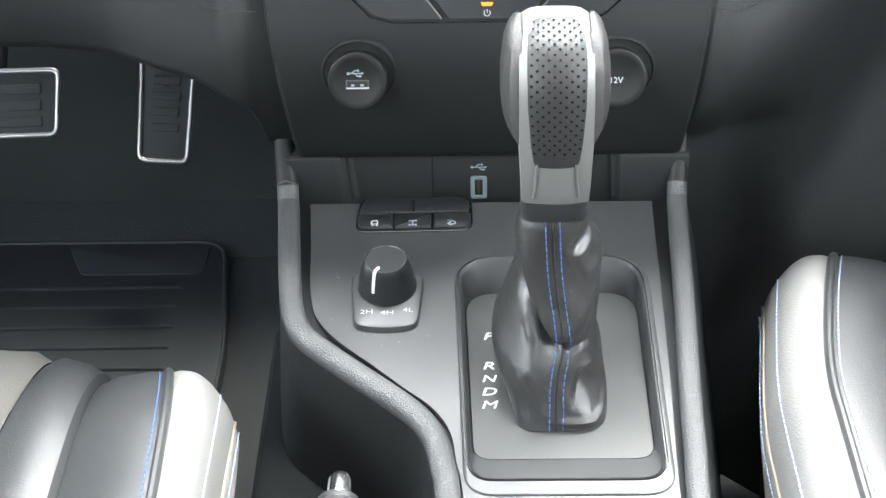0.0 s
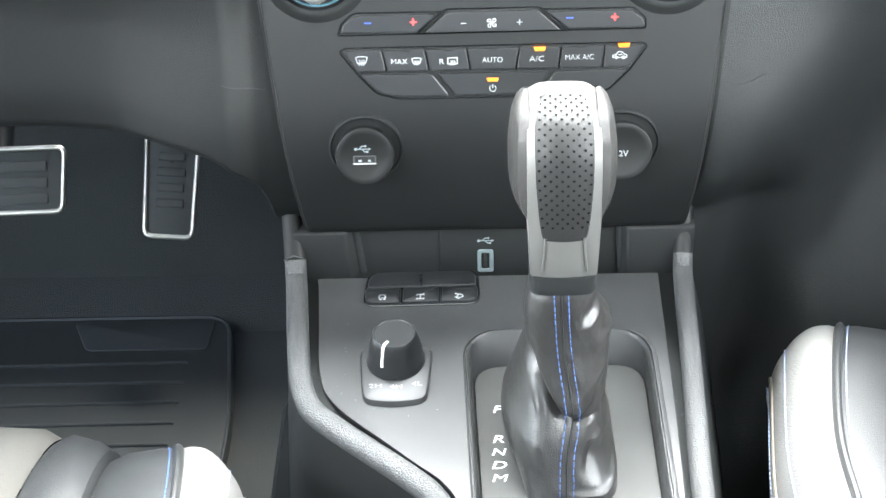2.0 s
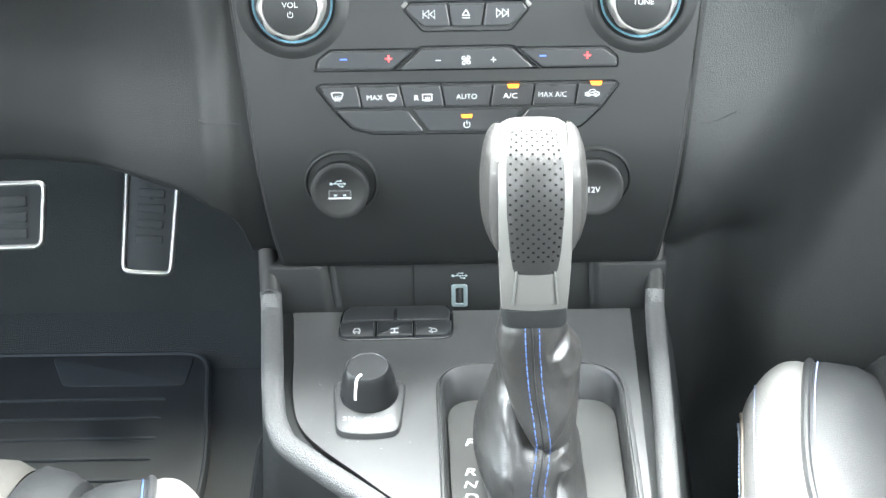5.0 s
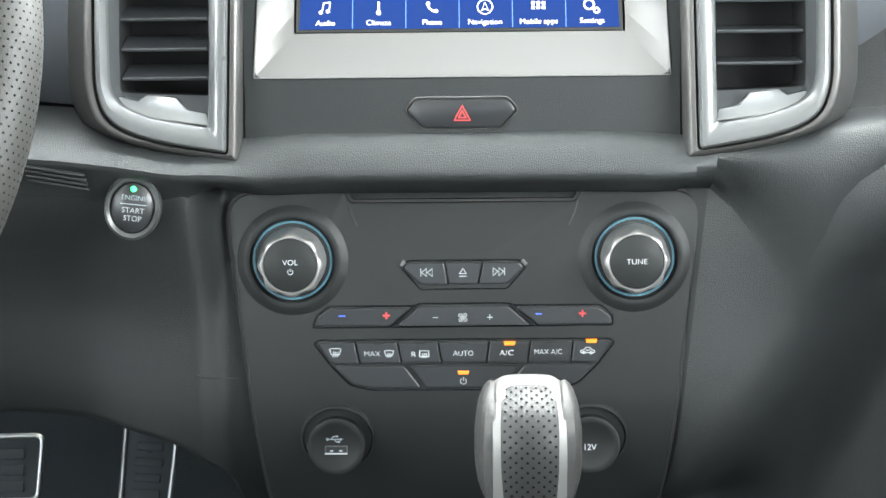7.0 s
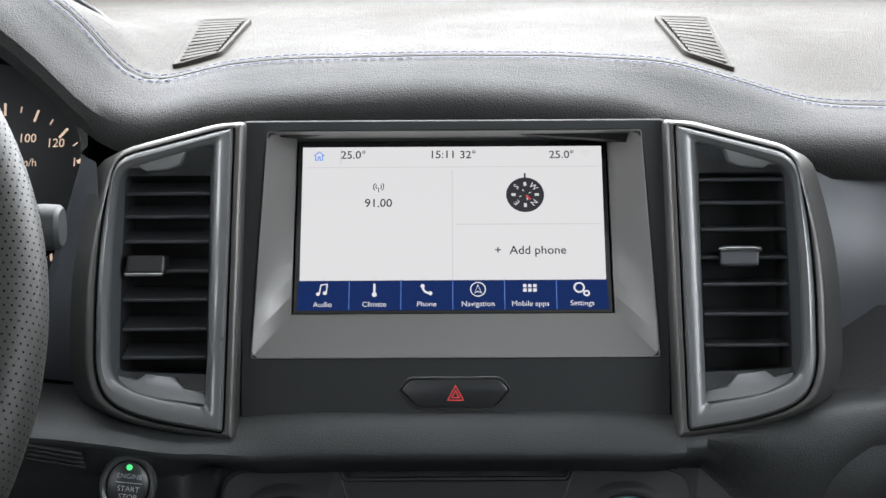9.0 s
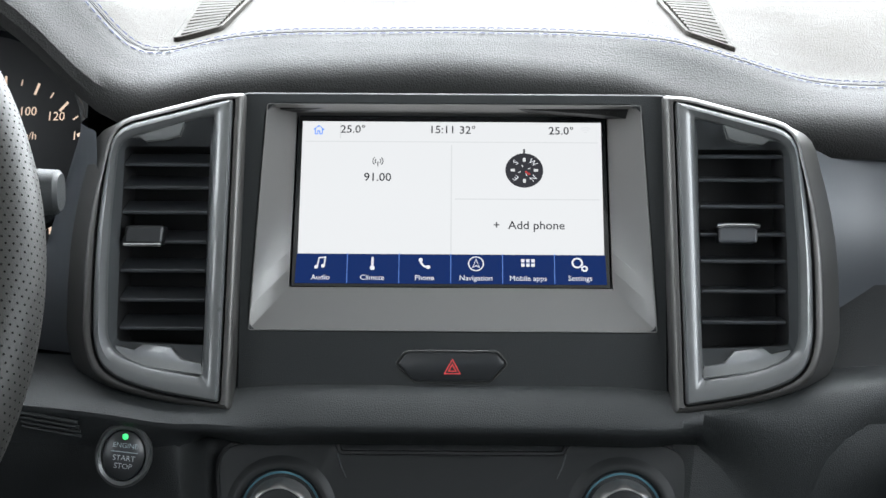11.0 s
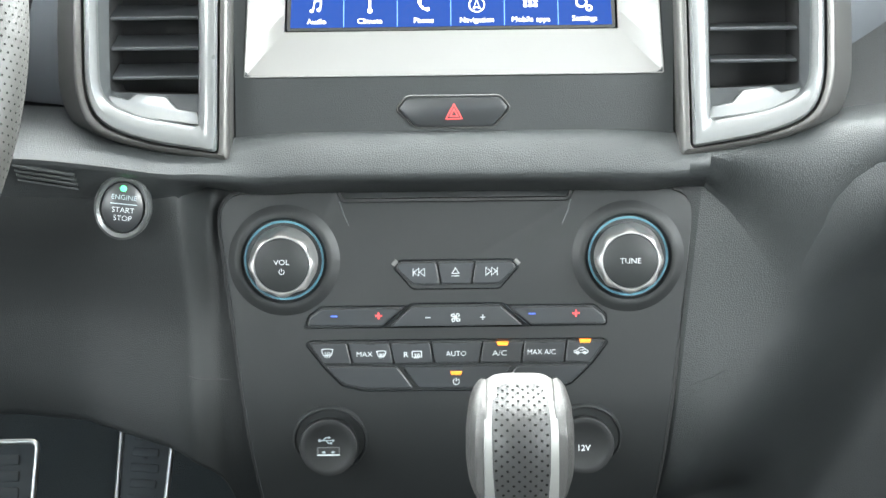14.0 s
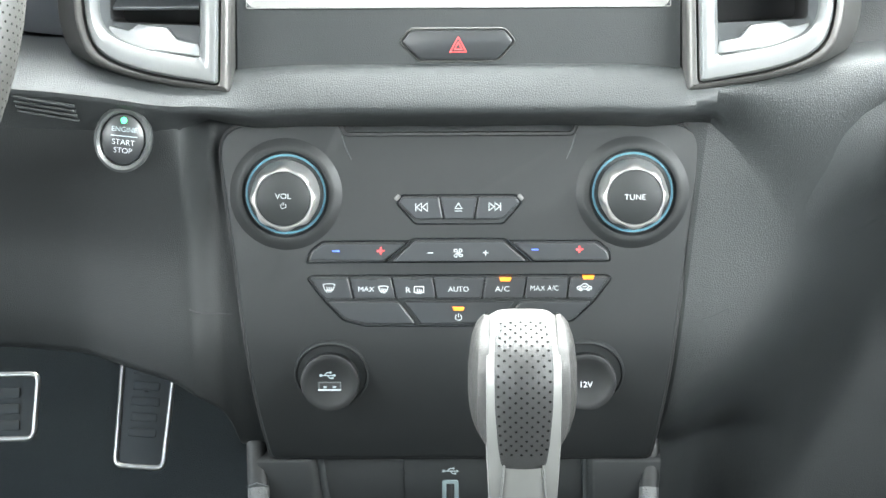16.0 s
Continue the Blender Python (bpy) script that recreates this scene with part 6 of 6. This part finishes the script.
    back = [[(side * (0.37 + 0.225 * math.copysign(abs(math.cos(a)) ** 0.5, math.cos(a)) * w), yy + 0.055 * math.copysign(abs(math.sin(a)) ** 0.6, math.sin(a)), zz) for a in spread(0, 2 * math.pi * 31 / 32, 32)] for yy, zz, w in ((0.02, 0.34, 0.98), (-0.02, 0.50, 1.0), (-0.07, 0.75, 0.98), (-0.11, 0.92, 0.9), (-0.125, 0.97, 0.75))]
    sp("backrest", loft(back, True, True, True), GREY_LEATHER, "dark grey leather backrest")
    for x, z, lean, drop, mat in ((0.1612, 0.3945, 0.0265, 0.073, PALE_THREAD if side > 0 else BLUE_THREAD), (0.1288, 0.3772, 0.019, 0.071, PALE_THREAD), (0.1228, 0.345, 0.014, 0.058, PALE_THREAD)):
        line = [Vector(r[0]) for r in prof([(x, z, lean, drop)])][:-2]
        sp("stitching", stitches(spline(line, 160), 0.0040, 0.72, 0.00042, up=(-0.5 * side, 0, 0.8)), mat, "blue stitching along a seam", "stuff")
    return ob


seat(1, 0.800, "grey leather passenger seat with white bolster and blue stitching")
seat(-1, 0.700, "grey leather driver seat with white bolster and blue stitching")


# ---- pedals ----
def pedal(name, label, m, w0, w1, h, bars, arm):
    ob = thing(name, m, label, "pedal")
    o = rounded([(-w1, -h), (w1, -h), (w0, h), (-w0, h)], 0.009)
    i = inset(o, 0.0042)
    part("pad", plate(inset(o, 0.002), -0.012, -0.001, 0.002), RUBBER, ob, "black rubber pad")
    part("rim", sweep([(x, y, -0.0005) for x, y in inset(o, 0.0018)], 0.0024, 0.0024, closed=True, seg=12), PEDAL_STEEL, ob, "polished steel rim")
    for b in bars:
        part("rib", plate(rounded(b, 0.002), -0.002, 0.0014, 0.001), RUBBER, ob)
    part("arm", sweep(arm, 0.008, 0.010), BLACK_PLASTIC, ob)
    return ob


bars = [mm((-34, y - 4.5), (32, y - 4.5), (32, y + 4.5), (-34, y + 4.5)) for y in (-16, -2, 12)]
pedal("brake_pedal", "wide brake pedal with rubber pad and steel rim", on_plane(1.21, 0.229, 30, -0.413, 0, 0) @ pose(0, 0, 0, 0, 0, 1), 0.050, 0.0455, 0.0295, bars, [(-0.01, 0.01, -0.008), (-0.01, 0.10, -0.05), (-0.01, 0.28, -0.08)])
bars = [mm((-w, y - 3.8), (w, y - 3.8), (w, y + 3.8), (-w, y + 3.8)) for y, w in ((-34, 12.5), (-20, 12), (-6, 13), (8, 12), (22, 13), (36, 12))]
pedal("accelerator_pedal", "tall accelerator pedal with ribbed rubber and steel rim", on_plane(1.264, 0.211, 32, -0.2835, 0, 0) @ pose(0, 0, 0, 0, 0, -4), 0.0262, 0.0232, 0.066, bars, [(0, 0.0, -0.01), (0, 0.08, -0.03), (0, 0.2, -0.04)])

# ---- floor mat ----
mat_ob = thing("floor_mat", pose(-0.42, 1.05, 0.0), "black rubber driver's floor mat with raised ribs", "floor mat")
MAT = rounded([(-0.22, -0.35), (0.185, -0.35), (0.185, 0.10), (0.165, 0.27), (-0.22, 0.27)], 0.03)
part("sheet", plate(MAT, 0.001, 0.008, 0.003), RUBBER, mat_ob)
part("border", loft([at(MAT, 0.006), at(inset(MAT, 0.002), 0.010), at(inset(MAT, 0.004), 0.010), at(inset(MAT, 0.006), 0.007)]), RUBBER, mat_ob)
for k in range(16):
    y = -0.27 + 0.0305 * k
    part("rib", sweep([(-0.19, y, 0.0085), (0.128, y + 0.003, 0.0085), (0.131, y + 0.003, 0.0075)], 0.0016, 0.0022, seg=8), RUBBER, mat_ob)
part("heel_pad", plate(rounded([(0.029, 0.212), (0.147, 0.212), (0.150, 0.262), (0.008, 0.262)], 0.008), 0.006, 0.0095, 0.001), RUBBER, mat_ob)
